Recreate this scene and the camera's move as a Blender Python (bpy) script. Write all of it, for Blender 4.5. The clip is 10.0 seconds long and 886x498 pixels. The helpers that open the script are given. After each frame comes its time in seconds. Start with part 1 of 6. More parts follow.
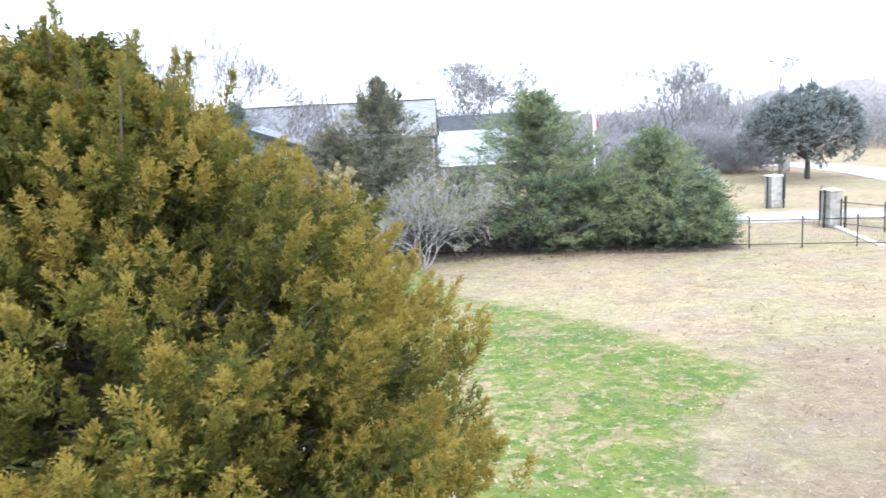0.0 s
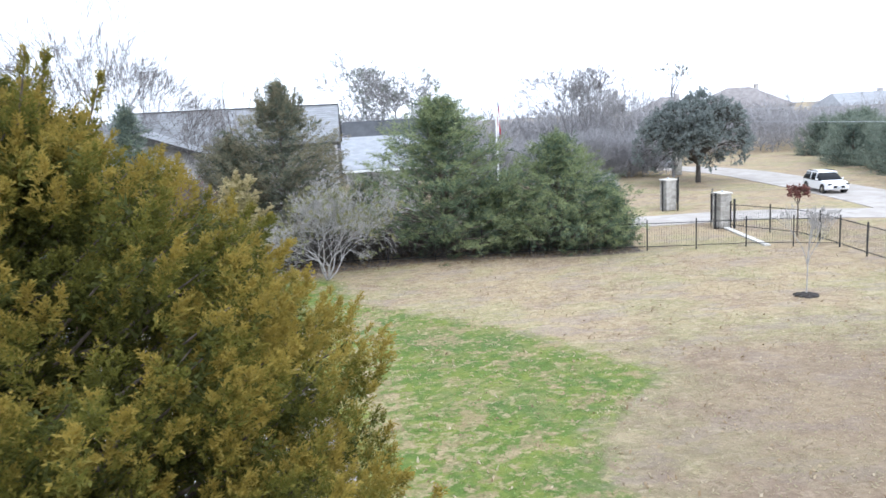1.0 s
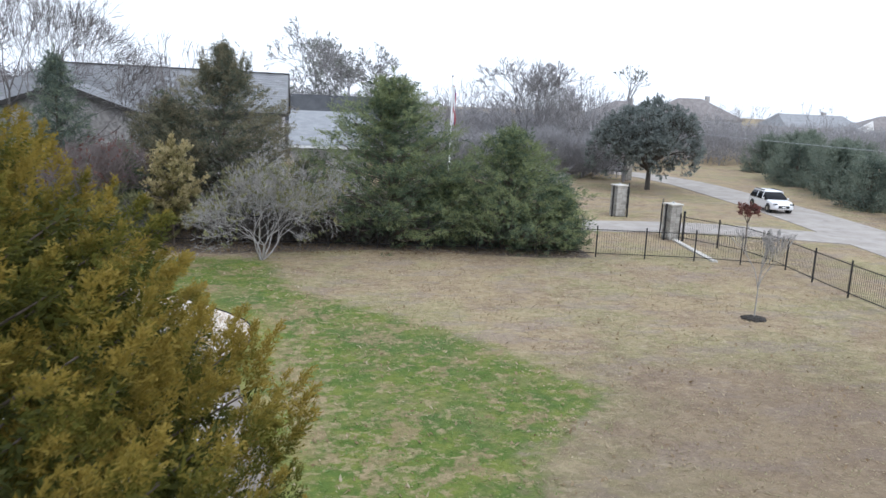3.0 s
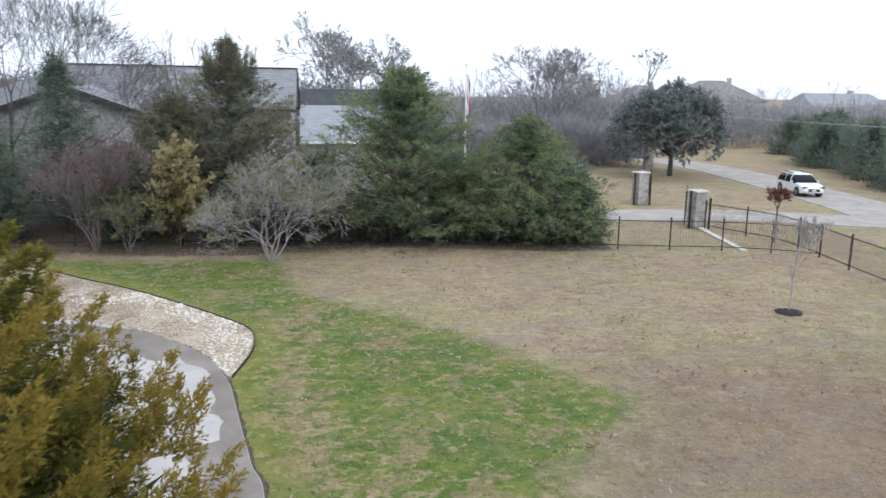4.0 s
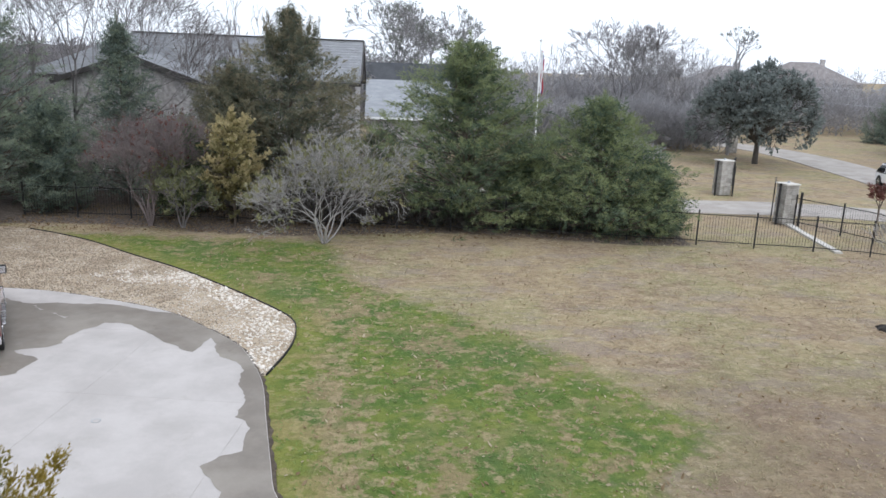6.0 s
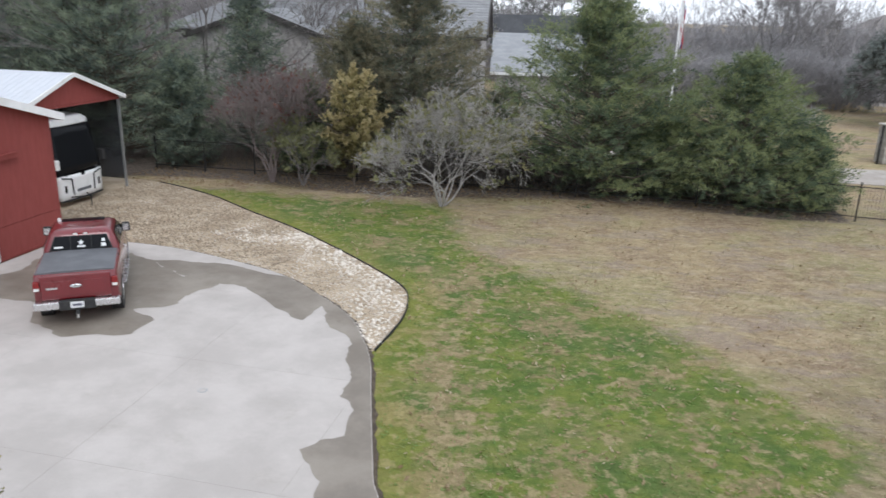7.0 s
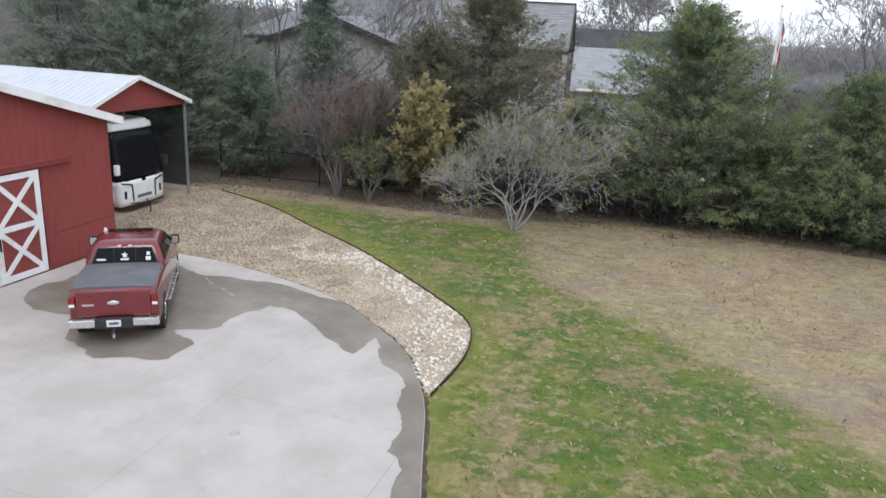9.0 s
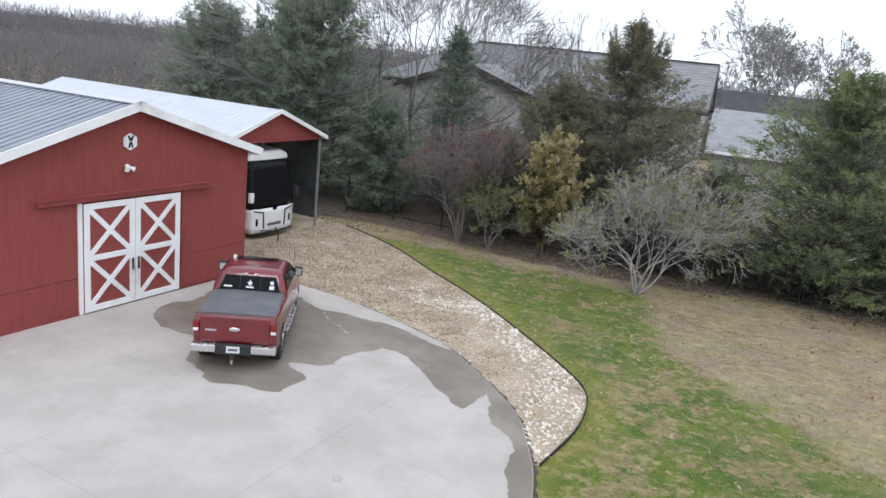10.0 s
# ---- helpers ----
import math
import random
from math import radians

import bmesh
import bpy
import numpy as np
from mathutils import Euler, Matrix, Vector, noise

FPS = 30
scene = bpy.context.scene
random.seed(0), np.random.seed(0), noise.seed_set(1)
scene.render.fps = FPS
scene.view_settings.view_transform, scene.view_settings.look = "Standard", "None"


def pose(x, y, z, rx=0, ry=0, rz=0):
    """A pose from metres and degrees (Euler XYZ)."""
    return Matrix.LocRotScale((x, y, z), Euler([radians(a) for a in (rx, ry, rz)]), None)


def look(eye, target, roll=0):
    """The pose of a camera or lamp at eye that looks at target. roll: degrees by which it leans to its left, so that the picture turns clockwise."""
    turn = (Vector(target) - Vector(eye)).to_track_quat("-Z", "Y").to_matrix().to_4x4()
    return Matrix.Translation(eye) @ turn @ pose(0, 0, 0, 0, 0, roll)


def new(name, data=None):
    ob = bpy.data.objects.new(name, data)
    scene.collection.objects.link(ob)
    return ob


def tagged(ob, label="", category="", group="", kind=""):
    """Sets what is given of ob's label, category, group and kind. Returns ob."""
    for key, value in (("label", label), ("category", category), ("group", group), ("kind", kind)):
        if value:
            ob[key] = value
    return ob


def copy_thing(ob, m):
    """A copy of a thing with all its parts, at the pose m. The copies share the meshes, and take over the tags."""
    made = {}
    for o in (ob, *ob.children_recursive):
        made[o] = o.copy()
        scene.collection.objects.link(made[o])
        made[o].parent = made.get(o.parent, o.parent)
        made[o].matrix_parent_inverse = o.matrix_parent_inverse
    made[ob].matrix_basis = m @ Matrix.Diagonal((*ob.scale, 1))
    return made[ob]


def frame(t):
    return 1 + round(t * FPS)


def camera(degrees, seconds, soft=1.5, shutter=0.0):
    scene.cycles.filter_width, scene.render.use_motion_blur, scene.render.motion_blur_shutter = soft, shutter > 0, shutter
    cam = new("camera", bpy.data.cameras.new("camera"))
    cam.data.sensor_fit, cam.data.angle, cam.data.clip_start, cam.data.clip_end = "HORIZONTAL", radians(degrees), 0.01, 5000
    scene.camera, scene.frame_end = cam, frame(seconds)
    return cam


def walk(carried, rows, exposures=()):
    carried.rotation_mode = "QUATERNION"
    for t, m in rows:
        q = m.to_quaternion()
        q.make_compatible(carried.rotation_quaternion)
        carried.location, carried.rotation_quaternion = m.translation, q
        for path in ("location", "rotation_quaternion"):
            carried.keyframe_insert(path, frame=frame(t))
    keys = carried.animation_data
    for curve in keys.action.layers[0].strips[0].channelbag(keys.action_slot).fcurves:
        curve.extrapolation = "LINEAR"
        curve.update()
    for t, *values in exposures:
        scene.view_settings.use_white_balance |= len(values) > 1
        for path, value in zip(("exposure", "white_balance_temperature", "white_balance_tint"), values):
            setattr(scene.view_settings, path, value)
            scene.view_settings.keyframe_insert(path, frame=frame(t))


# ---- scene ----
cam = camera(61.2, 10.0, soft=1.5, shutter=0.3)
EXPOSURES = [(0, 1.52, 5480, 10), (0.5, 1.36, 5500, 10), (1, 0.98, 5540, 10), (1.5, 0.77, 5580, 10), (2, 0.54, 5620, 10), (3.5, 0.26, 5680, 10), (5.5, 0.24, 5720, 10), (7, 0.17, 5960, 10), (10, 0.2, 5880, 10)]
PATH = [
    (0, (1.011, 0.147, 7.667), (0.935, 2.116, 7.323), -3.4),
    (0.5, (0.996, 0.336, 7.686), (1.083, 2.304, 7.34), -2.3),
    (1, (1.091, 0.641, 7.675), (1.263, 2.604, 7.331), -3.3),
    (1.5, (0.985, 0.934, 7.653), (1.304, 2.884, 7.339), 0.5),
    (2, (1.005, 1.266, 7.656), (1.374, 3.205, 7.333), 1.9),
    (2.2, (1.058, 1.402, 7.654), (1.339, 3.356, 7.331), 1.3),
    (3.3, (1.324, 2.828, 7.751), (1.658, 4.758, 7.349), 2.7),
    (3.5, (1.496, 3.141, 7.747), (1.687, 5.092, 7.35), 1.7),
    (4, (1.741, 3.78, 7.7), (2.008, 5.719, 7.288), 0.6),
    (4.5, (1.911, 4.14, 7.718), (2.266, 6.059, 7.282), -0.2),
    (5, (2.114, 4.669, 7.72), (2.3, 6.618, 7.309), 0.1),
    (5.5, (2.187, 5.138, 7.766), (2.514, 7.06, 7.321), 1.3),
    (5.7, (2.233, 5.365, 7.761), (2.415, 7.303, 7.301), 1.2),
    (6.8, (2.292, 7.278, 7.837), (2.268, 9.195, 7.265), 2.6),
    (7, (2.254, 7.458, 7.847), (2.026, 9.351, 7.244), 1.5),
    (7.5, (2.188, 8.201, 7.649), (1.892, 10.085, 7.047), 0.1),
    (8, (2.263, 8.717, 7.718), (1.942, 10.586, 7.085), 0.0),
    (8.5, (2.05, 9.293, 7.622), (1.541, 11.122, 6.993), 0.0),
    (9, (1.894, 9.596, 7.608), (1.486, 11.468, 7.034), 2.7),
    (9.5, (1.692, 9.79, 7.628), (0.951, 11.579, 7.128), 4.7),
    (10, (1.435, 10.055, 7.649), (0.73, 11.864, 7.169), 5.9),
]
walk(cam, [(t, look(eye, target, roll)) for t, eye, target, roll in PATH], EXPOSURES)

# ---- world and light ----
world = bpy.data.worlds.new("overcast_sky")
scene.world = world
world.use_nodes = True
wn, wl = world.node_tree.nodes, world.node_tree.links
wn.clear()
w_out = wn.new("ShaderNodeOutputWorld")
w_bg = wn.new("ShaderNodeBackground")
w_sky = wn.new("ShaderNodeTexSky")
w_sky.sky_type = "NISHITA"
w_sky.sun_disc = False
w_sky.sun_elevation, w_sky.sun_rotation = radians(49), radians(158)
w_sky.dust_density, w_sky.air_density = 4.0, 1.0
w_scale = wn.new("ShaderNodeMix")
w_scale.data_type, w_scale.blend_type = "RGBA", "MIX"
w_scale.inputs[0].default_value = 0.985
w_scale.inputs[7].default_value = (0.985, 0.995, 1.01, 1)
wl.new(w_sky.outputs[0], w_scale.inputs[6])
wl.new(w_scale.outputs[2], w_bg.inputs[0])
w_bg.inputs[1].default_value = 1.02
wl.new(w_bg.outputs[0], w_out.inputs[0])

sun = new("sun", bpy.data.lights.new("sun", "SUN"))
sun.data.energy, sun.data.angle, sun.data.color = 1.0, radians(30), (1.0, 0.97, 0.92)
sun.matrix_world = look((14, -14, 44), (0, 20, 0))


# ---- materials ----
def nodes_of(name):
    m = bpy.data.materials.new(name)
    m.use_nodes = True
    nt = m.node_tree
    return m, nt, nt.nodes["Principled BSDF"]


def noise_node(nt, scale, detail=5.0, rough=0.6, coord=None, stretch=None):
    tc = nt.nodes.new("ShaderNodeTexCoord")
    n = nt.nodes.new("ShaderNodeTexNoise")
    n.inputs["Scale"].default_value, n.inputs["Detail"].default_value, n.inputs["Roughness"].default_value = scale, detail, rough
    src = tc.outputs[coord or "Object"]
    if stretch:
        mp = nt.nodes.new("ShaderNodeMapping")
        mp.inputs["Scale"].default_value = stretch
        nt.links.new(src, mp.inputs[0])
        src = mp.outputs[0]
    nt.links.new(src, n.inputs["Vector"])
    return n.outputs["Fac"]


def ramp(nt, fac, lo, hi):
    r = nt.nodes.new("ShaderNodeMapRange")
    r.interpolation_type = "SMOOTHSTEP"
    r.inputs[1].default_value, r.inputs[2].default_value = lo, hi
    nt.links.new(fac, r.inputs[0])
    return r.outputs[0]


def socket_or_value(nt, v, socket):
    if isinstance(v, (tuple, list)):
        socket.default_value = (*v, 1) if len(v) == 3 else v
    elif isinstance(v, (int, float)):
        socket.default_value = v
    else:
        nt.links.new(v, socket)


def blend(nt, fac, a, b, kind="MIX"):
    m = nt.nodes.new("ShaderNodeMix")
    m.data_type, m.blend_type = "RGBA", kind
    socket_or_value(nt, fac, m.inputs[0])
    socket_or_value(nt, a, m.inputs[6])
    socket_or_value(nt, b, m.inputs[7])
    return m.outputs[2]


def calc(nt, op, a, b=0.0):
    m = nt.nodes.new("ShaderNodeMath")
    m.operation = op
    socket_or_value(nt, a, m.inputs[0])
    socket_or_value(nt, b, m.inputs[1])
    return m.outputs[0]


def attr_node(nt, name):
    a = nt.nodes.new("ShaderNodeAttribute")
    a.attribute_name = name
    return a.outputs["Fac"]


def add_bump(nt, bsdf, fac, strength, distance):
    b = nt.nodes.new("ShaderNodeBump")
    b.inputs["Strength"].default_value, b.inputs["Distance"].default_value = strength, distance
    nt.links.new(fac, b.inputs["Height"])
    nt.links.new(b.outputs[0], bsdf.inputs["Normal"])


def surface(name, c1, c2, scale=3.0, rough=0.7, metal=0.0, bump=0.2, fine=40.0, dirt=None, dirt_scale=0.8, stretch=None, depth=0.01, coat=0.0, by_piece=0.0):
    """Two tones at one scale, fine grain at another, and an optional stain colour."""
    m, nt, b = nodes_of(name)
    col = blend(nt, ramp(nt, noise_node(nt, scale, stretch=stretch), 0.35, 0.68), c1, c2)
    grain = noise_node(nt, fine, 3.0, stretch=stretch)
    col = blend(nt, 0.25, col, blend(nt, grain, (0.25, 0.25, 0.25), (0.75, 0.75, 0.75)), "OVERLAY")
    if dirt:
        col = blend(nt, calc(nt, "MULTIPLY", ramp(nt, noise_node(nt, dirt_scale, 6.0), 0.5, 0.72), 0.75), col, dirt)
    if by_piece:
        info = nt.nodes.new("ShaderNodeObjectInfo")
        k = calc(nt, "ADD", calc(nt, "MULTIPLY", info.outputs["Random"], 2 * by_piece), 1 - by_piece)
        g = nt.nodes.new("ShaderNodeCombineColor")
        for i in range(3):
            nt.links.new(k, g.inputs[i])
        col = blend(nt, 1.0, col, g.outputs[0], "MULTIPLY")
    nt.links.new(col, b.inputs["Base Color"])
    b.inputs["Metallic"].default_value = metal
    b.inputs["Coat Weight"].default_value = coat
    rr = calc(nt, "ADD", calc(nt, "MULTIPLY", noise_node(nt, scale * 2.3), 0.25), rough - 0.12)
    nt.links.new(rr, b.inputs["Roughness"])
    if bump:
        add_bump(nt, b, grain, bump, depth)
    return m


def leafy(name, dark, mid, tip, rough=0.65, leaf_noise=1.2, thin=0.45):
    """Foliage: tone paints shade into the inner growth and runs to the tips' own colour."""
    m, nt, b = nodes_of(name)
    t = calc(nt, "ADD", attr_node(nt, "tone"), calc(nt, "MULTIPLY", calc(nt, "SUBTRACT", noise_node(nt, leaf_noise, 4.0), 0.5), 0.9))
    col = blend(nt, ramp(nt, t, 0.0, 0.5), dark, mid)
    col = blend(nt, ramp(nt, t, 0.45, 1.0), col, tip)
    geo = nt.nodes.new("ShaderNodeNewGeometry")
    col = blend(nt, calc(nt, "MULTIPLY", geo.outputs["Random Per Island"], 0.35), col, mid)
    nt.links.new(col, b.inputs["Base Color"])
    b.inputs["Roughness"].default_value = rough
    b.inputs["Specular IOR Level"].default_value = 0.25
    if thin:
        tr, mx = nt.nodes.new("ShaderNodeBsdfTranslucent"), nt.nodes.new("ShaderNodeMixShader")
        mx.inputs[0].default_value = thin
        nt.links.new(col, tr.inputs[0])
        nt.links.new(b.outputs[0], mx.inputs[1])
        nt.links.new(tr.outputs[0], mx.inputs[2])
        nt.links.new(mx.outputs[0], nt.nodes["Material Output"].inputs[0])
    return m


def ground_material():
    m, nt, b = nodes_of("winter_lawn")
    n_big, n_mid, n_fine, n_blade = (noise_node(nt, s, 6.0, 0.65) for s in (0.22, 1.1, 7.0, 38.0))
    n_tuft = noise_node(nt, 2.6, 9.0, 0.72)
    n_patch = noise_node(nt, 0.75, 7.0, 0.68)

    def spot(col, fac, lo, hi, amount, to):
        return blend(nt, calc(nt, "MULTIPLY", ramp(nt, fac, lo, hi), amount), col, to)

    # distance inside the watered part, with a ragged edge
    g = calc(nt, "ADD", attr_node(nt, "green"), calc(nt, "MULTIPLY", calc(nt, "SUBTRACT", n_mid, 0.5), 1.5))
    g = calc(nt, "ADD", g, calc(nt, "MULTIPLY", calc(nt, "SUBTRACT", n_tuft, 0.5), 1.2))
    gm = ramp(nt, g, -0.16, 0.34)
    # straw-coloured dormant grass
    tan = blend(nt, ramp(nt, n_big, 0.42, 0.58), (0.345, 0.27, 0.16), (0.285, 0.215, 0.138))
    tan = spot(tan, noise_node(nt, 0.34, 6.0, 0.62), 0.5, 0.6, 0.55, (0.25, 0.182, 0.128))
    tan = spot(tan, noise_node(nt, 0.19, 5.0), 0.47, 0.58, 0.6, (0.26, 0.255, 0.118))
    tan = spot(tan, n_patch, 0.5, 0.6, 0.45, (0.40, 0.318, 0.195))
    tan = spot(tan, n_patch, 0.45, 0.37, 0.5, (0.215, 0.157, 0.112))
    tan = spot(tan, n_tuft, 0.51, 0.6, 0.42, (0.45, 0.372, 0.25))
    tan = spot(tan, n_tuft, 0.46, 0.36, 0.5, (0.19, 0.14, 0.094))
    drift = noise_node(nt, 1.2, 8.0, 0.72, stretch=(0.8, 1.35, 1))
    tan = spot(tan, drift, 0.53, 0.61, 0.35, (0.45, 0.365, 0.245))
    tan = spot(tan, drift, 0.45, 0.37, 0.35, (0.195, 0.145, 0.098))
    ash = noise_node(nt, 0.5, 8.0, 0.7, stretch=(0.7, 1.5, 1))
    tan = spot(tan, ash, 0.51, 0.58, 0.5, (0.285, 0.232, 0.196))
    tan = spot(tan, noise_node(nt, 3.1, 8.0, 0.75, stretch=(0.7, 1.6, 1)), 0.55, 0.62, 0.5, (0.5, 0.42, 0.3))
    # watered grass, worn to straw in patches
    grn = blend(nt, ramp(nt, n_mid, 0.4, 0.6), (0.1, 0.149, 0.034), (0.168, 0.196, 0.047))
    grn = spot(grn, n_big, 0.48, 0.6, 0.5, (0.078, 0.124, 0.05))
    grn = spot(grn, noise_node(nt, 0.42, 7.0, 0.66), 0.49, 0.6, 0.6, (0.215, 0.205, 0.085))
    worn = calc(nt, "ADD", calc(nt, "MULTIPLY", attr_node(nt, "worn"), 0.055), n_patch)
    grn = spot(grn, worn, 0.53, 0.6, 0.75, (0.29, 0.215, 0.13))
    grn = spot(grn, calc(nt, "ADD", calc(nt, "MULTIPLY", attr_node(nt, "worn"), 0.04), n_tuft), 0.525, 0.6, 0.7, (0.36, 0.285, 0.17))
    grn = spot(grn, noise_node(nt, 1.7, 8.0, 0.72), 0.5, 0.64, 0.4, (0.078, 0.125, 0.034))
    grn = spot(grn, noise_node(nt, 3.4, 7.0, 0.7), 0.53, 0.63, 0.4, (0.075, 0.12, 0.026))
    grn = spot(grn, calc(nt, "ADD", attr_node(nt, "rim"), calc(nt, "MULTIPLY", calc(nt, "SUBTRACT", n_patch, 0.5), 1.6)), 0.1, 0.95, 0.45, (0.26, 0.245, 0.065))
    thatch = calc(nt, "ADD", attr_node(nt, "thatch"), calc(nt, "MULTIPLY", calc(nt, "SUBTRACT", n_mid, 0.5), 1.6))
    tan = spot(tan, thatch, 0.0, 0.8, 0.55, (0.178, 0.132, 0.095))
    col = blend(nt, gm, tan, grn)
    lit = calc(nt, "ADD", attr_node(nt, "litter"), calc(nt, "MULTIPLY", calc(nt, "SUBTRACT", n_mid, 0.5), 1.4))
    brown = blend(nt, ramp(nt, n_fine, 0.35, 0.65), (0.1, 0.082, 0.07), (0.175, 0.143, 0.118))
    col = blend(nt, ramp(nt, lit, -0.3, 0.5), col, brown)
    col = blend(nt, 0.5, col, blend(nt, n_blade, (0.1, 0.1, 0.1), (0.9, 0.9, 0.9)), "OVERLAY")
    col = blend(nt, 0.5, col, blend(nt, n_fine, (0.15, 0.15, 0.15), (0.85, 0.85, 0.85)), "OVERLAY")
    nt.links.new(col, b.inputs["Base Color"])
    b.inputs["Roughness"].default_value = 0.95
    b.inputs["Specular IOR Level"].default_value = 0.1
    add_bump(nt, b, calc(nt, "ADD", n_blade, n_fine), 0.7, 0.05)
    return m


def concrete_material(name, c1, c2, stain, rough, spec):
    m, nt, b = nodes_of(name)
    col = blend(nt, ramp(nt, noise_node(nt, 0.5, 7.0, 0.65), 0.35, 0.68), c1, c2)
    col = blend(nt, calc(nt, "MULTIPLY", ramp(nt, noise_node(nt, 0.9, 8.0, 0.7), 0.56, 0.75), 0.6), col, stain)
    col = blend(nt, 0.2, col, blend(nt, noise_node(nt, 60.0, 3.0), (0.2, 0.2, 0.2), (0.8, 0.8, 0.8)), "OVERLAY")
    nt.links.new(col, b.inputs["Base Color"])
    nt.links.new(calc(nt, "ADD", calc(nt, "MULTIPLY", noise_node(nt, 1.3, 6.0), 0.4), rough - 0.2), b.inputs["Roughness"])
    b.inputs["Specular IOR Level"].default_value = spec
    add_bump(nt, b, noise_node(nt, 80.0, 4.0), 0.15, 0.004)
    return m


M_GROUND = ground_material()
M_CONCRETE = concrete_material("pale_concrete", (0.415, 0.382, 0.355), (0.505, 0.468, 0.438), (0.36, 0.325, 0.29), 0.8, 0.3)
M_WET = concrete_material("wet_concrete", (0.19, 0.163, 0.134), (0.28, 0.247, 0.207), (0.12, 0.102, 0.08), 0.5, 0.35)
M_ROAD = surface("worn_road", (0.335, 0.3, 0.265), (0.41, 0.372, 0.335), 0.5, 0.9, bump=0.3, dirt=(0.22, 0.2, 0.18))
M_RED = surface("barn_red_paint", (0.235, 0.048, 0.041), (0.265, 0.058, 0.05), 1.2, 0.75, bump=0.2, dirt=(0.21, 0.045, 0.039), dirt_scale=0.5, stretch=(1, 6, 1), by_piece=0.015)
M_WHITE = surface("white_paint", (0.81, 0.81, 0.81), (0.87, 0.87, 0.87), 2.0, 0.55, bump=0.1, dirt=(0.6, 0.59, 0.56))
M_ROOF_METAL = surface("galvalume_roof", (0.33, 0.355, 0.4), (0.4, 0.425, 0.47), 0.8, 0.42, metal=0.55, bump=0.05, dirt=(0.37, 0.385, 0.415))
M_ROOF_WHITE = surface("white_metal_roof", (0.53, 0.55, 0.59), (0.59, 0.61, 0.65), 0.8, 0.5, metal=0.1, bump=0.05, dirt=(0.49, 0.505, 0.53))
M_STEEL = surface("galvanised_steel", (0.36, 0.37, 0.38), (0.46, 0.47, 0.48), 5.0, 0.5, metal=0.7, bump=0.1)
M_BLACK_IRON = surface("black_painted_iron", (0.010, 0.010, 0.011), (0.02, 0.019, 0.018), 6.0, 0.7, bump=0.1)
M_DARK = surface("dark_rubber", (0.018, 0.018, 0.019), (0.035, 0.034, 0.033), 8.0, 0.8, bump=0.2)
M_TRUCK_RED = surface("truck_red_paint", (0.13, 0.006, 0.01), (0.155, 0.008, 0.013), 1.0, 0.3, bump=0.0, coat=0.9)
M_CAR_WHITE = surface("white_car_paint", (0.78, 0.78, 0.79), (0.82, 0.82, 0.83), 1.0, 0.3, bump=0.0, coat=0.6)
M_CAR_SILVER = surface("silver_car_paint", (0.52, 0.53, 0.55), (0.58, 0.59, 0.61), 1.0, 0.35, metal=0.3, bump=0.0, coat=0.5)
M_RV_WHITE = surface("white_gelcoat", (0.76, 0.76, 0.76), (0.83, 0.83, 0.83), 1.0, 0.3, bump=0.0, coat=0.4)
M_TONNEAU = surface("grey_vinyl_cover", (0.105, 0.11, 0.12), (0.14, 0.145, 0.155), 2.0, 0.6, bump=0.15, fine=90)
M_CHROME = surface("brushed_chrome", (0.62, 0.62, 0.63), (0.7, 0.7, 0.71), 3.0, 0.25, metal=0.9, bump=0.02)
M_STONE = surface("limestone_block", (0.30, 0.28, 0.25), (0.42, 0.40, 0.36), 4.0, 0.9, bump=0.6, dirt=(0.16, 0.15, 0.13), by_piece=0.18, depth=0.02)
M_CAP = surface("cast_stone_cap", (0.50, 0.47, 0.42), (0.58, 0.55, 0.5), 4.0, 0.9, bump=0.3)
M_HOUSE_STONE = surface("pale_brick", (0.31, 0.293, 0.283), (0.53, 0.503, 0.485), 5.0, 0.9, bump=0.5, fine=22, dirt=(0.36, 0.33, 0.31))
M_SHINGLE = surface("weathered_shingle", (0.26, 0.265, 0.275), (0.325, 0.33, 0.34), 1.2, 0.9, bump=0.5, fine=12, dirt=(0.2, 0.2, 0.205), stretch=(1, 1, 4), depth=0.03)
# roofs of the distant houses: brown lightened to carry painted haze
M_SHINGLE_BROWN = surface("hazed_brown_shingle", (0.2, 0.18, 0.172), (0.265, 0.242, 0.235), 1.2, 0.9, bump=0.5, fine=12)
M_SHINGLE_PALE = surface("pale_grey_shingle", (0.28, 0.29, 0.305), (0.34, 0.35, 0.365), 1.2, 0.9, bump=0.5, fine=12, stretch=(1, 1, 4), depth=0.03)
M_SHINGLE_DARK = surface("dark_grey_shingle", (0.11, 0.115, 0.125), (0.15, 0.155, 0.165), 1.2, 0.9, bump=0.5, fine=12)
M_TRIM_DARK = surface("dark_fascia", (0.05, 0.045, 0.042), (0.075, 0.07, 0.065), 3.0, 0.7)
M_BARK = surface("grey_brown_bark", (0.10, 0.078, 0.06), (0.16, 0.13, 0.105), 9.0, 0.95, bump=0.6, stretch=(1, 1, 0.2))
M_BARK_DARK = surface("dark_bark", (0.05, 0.043, 0.037), (0.085, 0.075, 0.065), 9.0, 0.95, bump=0.6, stretch=(1, 1, 0.2))
M_TWIG_GREY = surface("pale_grey_twigs", (0.28, 0.265, 0.25), (0.4, 0.38, 0.36), 2.0, 0.95, bump=0.2)
M_TWIG_BROWN = surface("brown_grey_twigs", (0.16, 0.145, 0.14), (0.25, 0.23, 0.22), 1.0, 0.95, bump=0.2)
M_TWIG_RED = surface("reddish_twigs", (0.17, 0.138, 0.13), (0.245, 0.205, 0.195), 1.0, 0.95, bump=0.2)
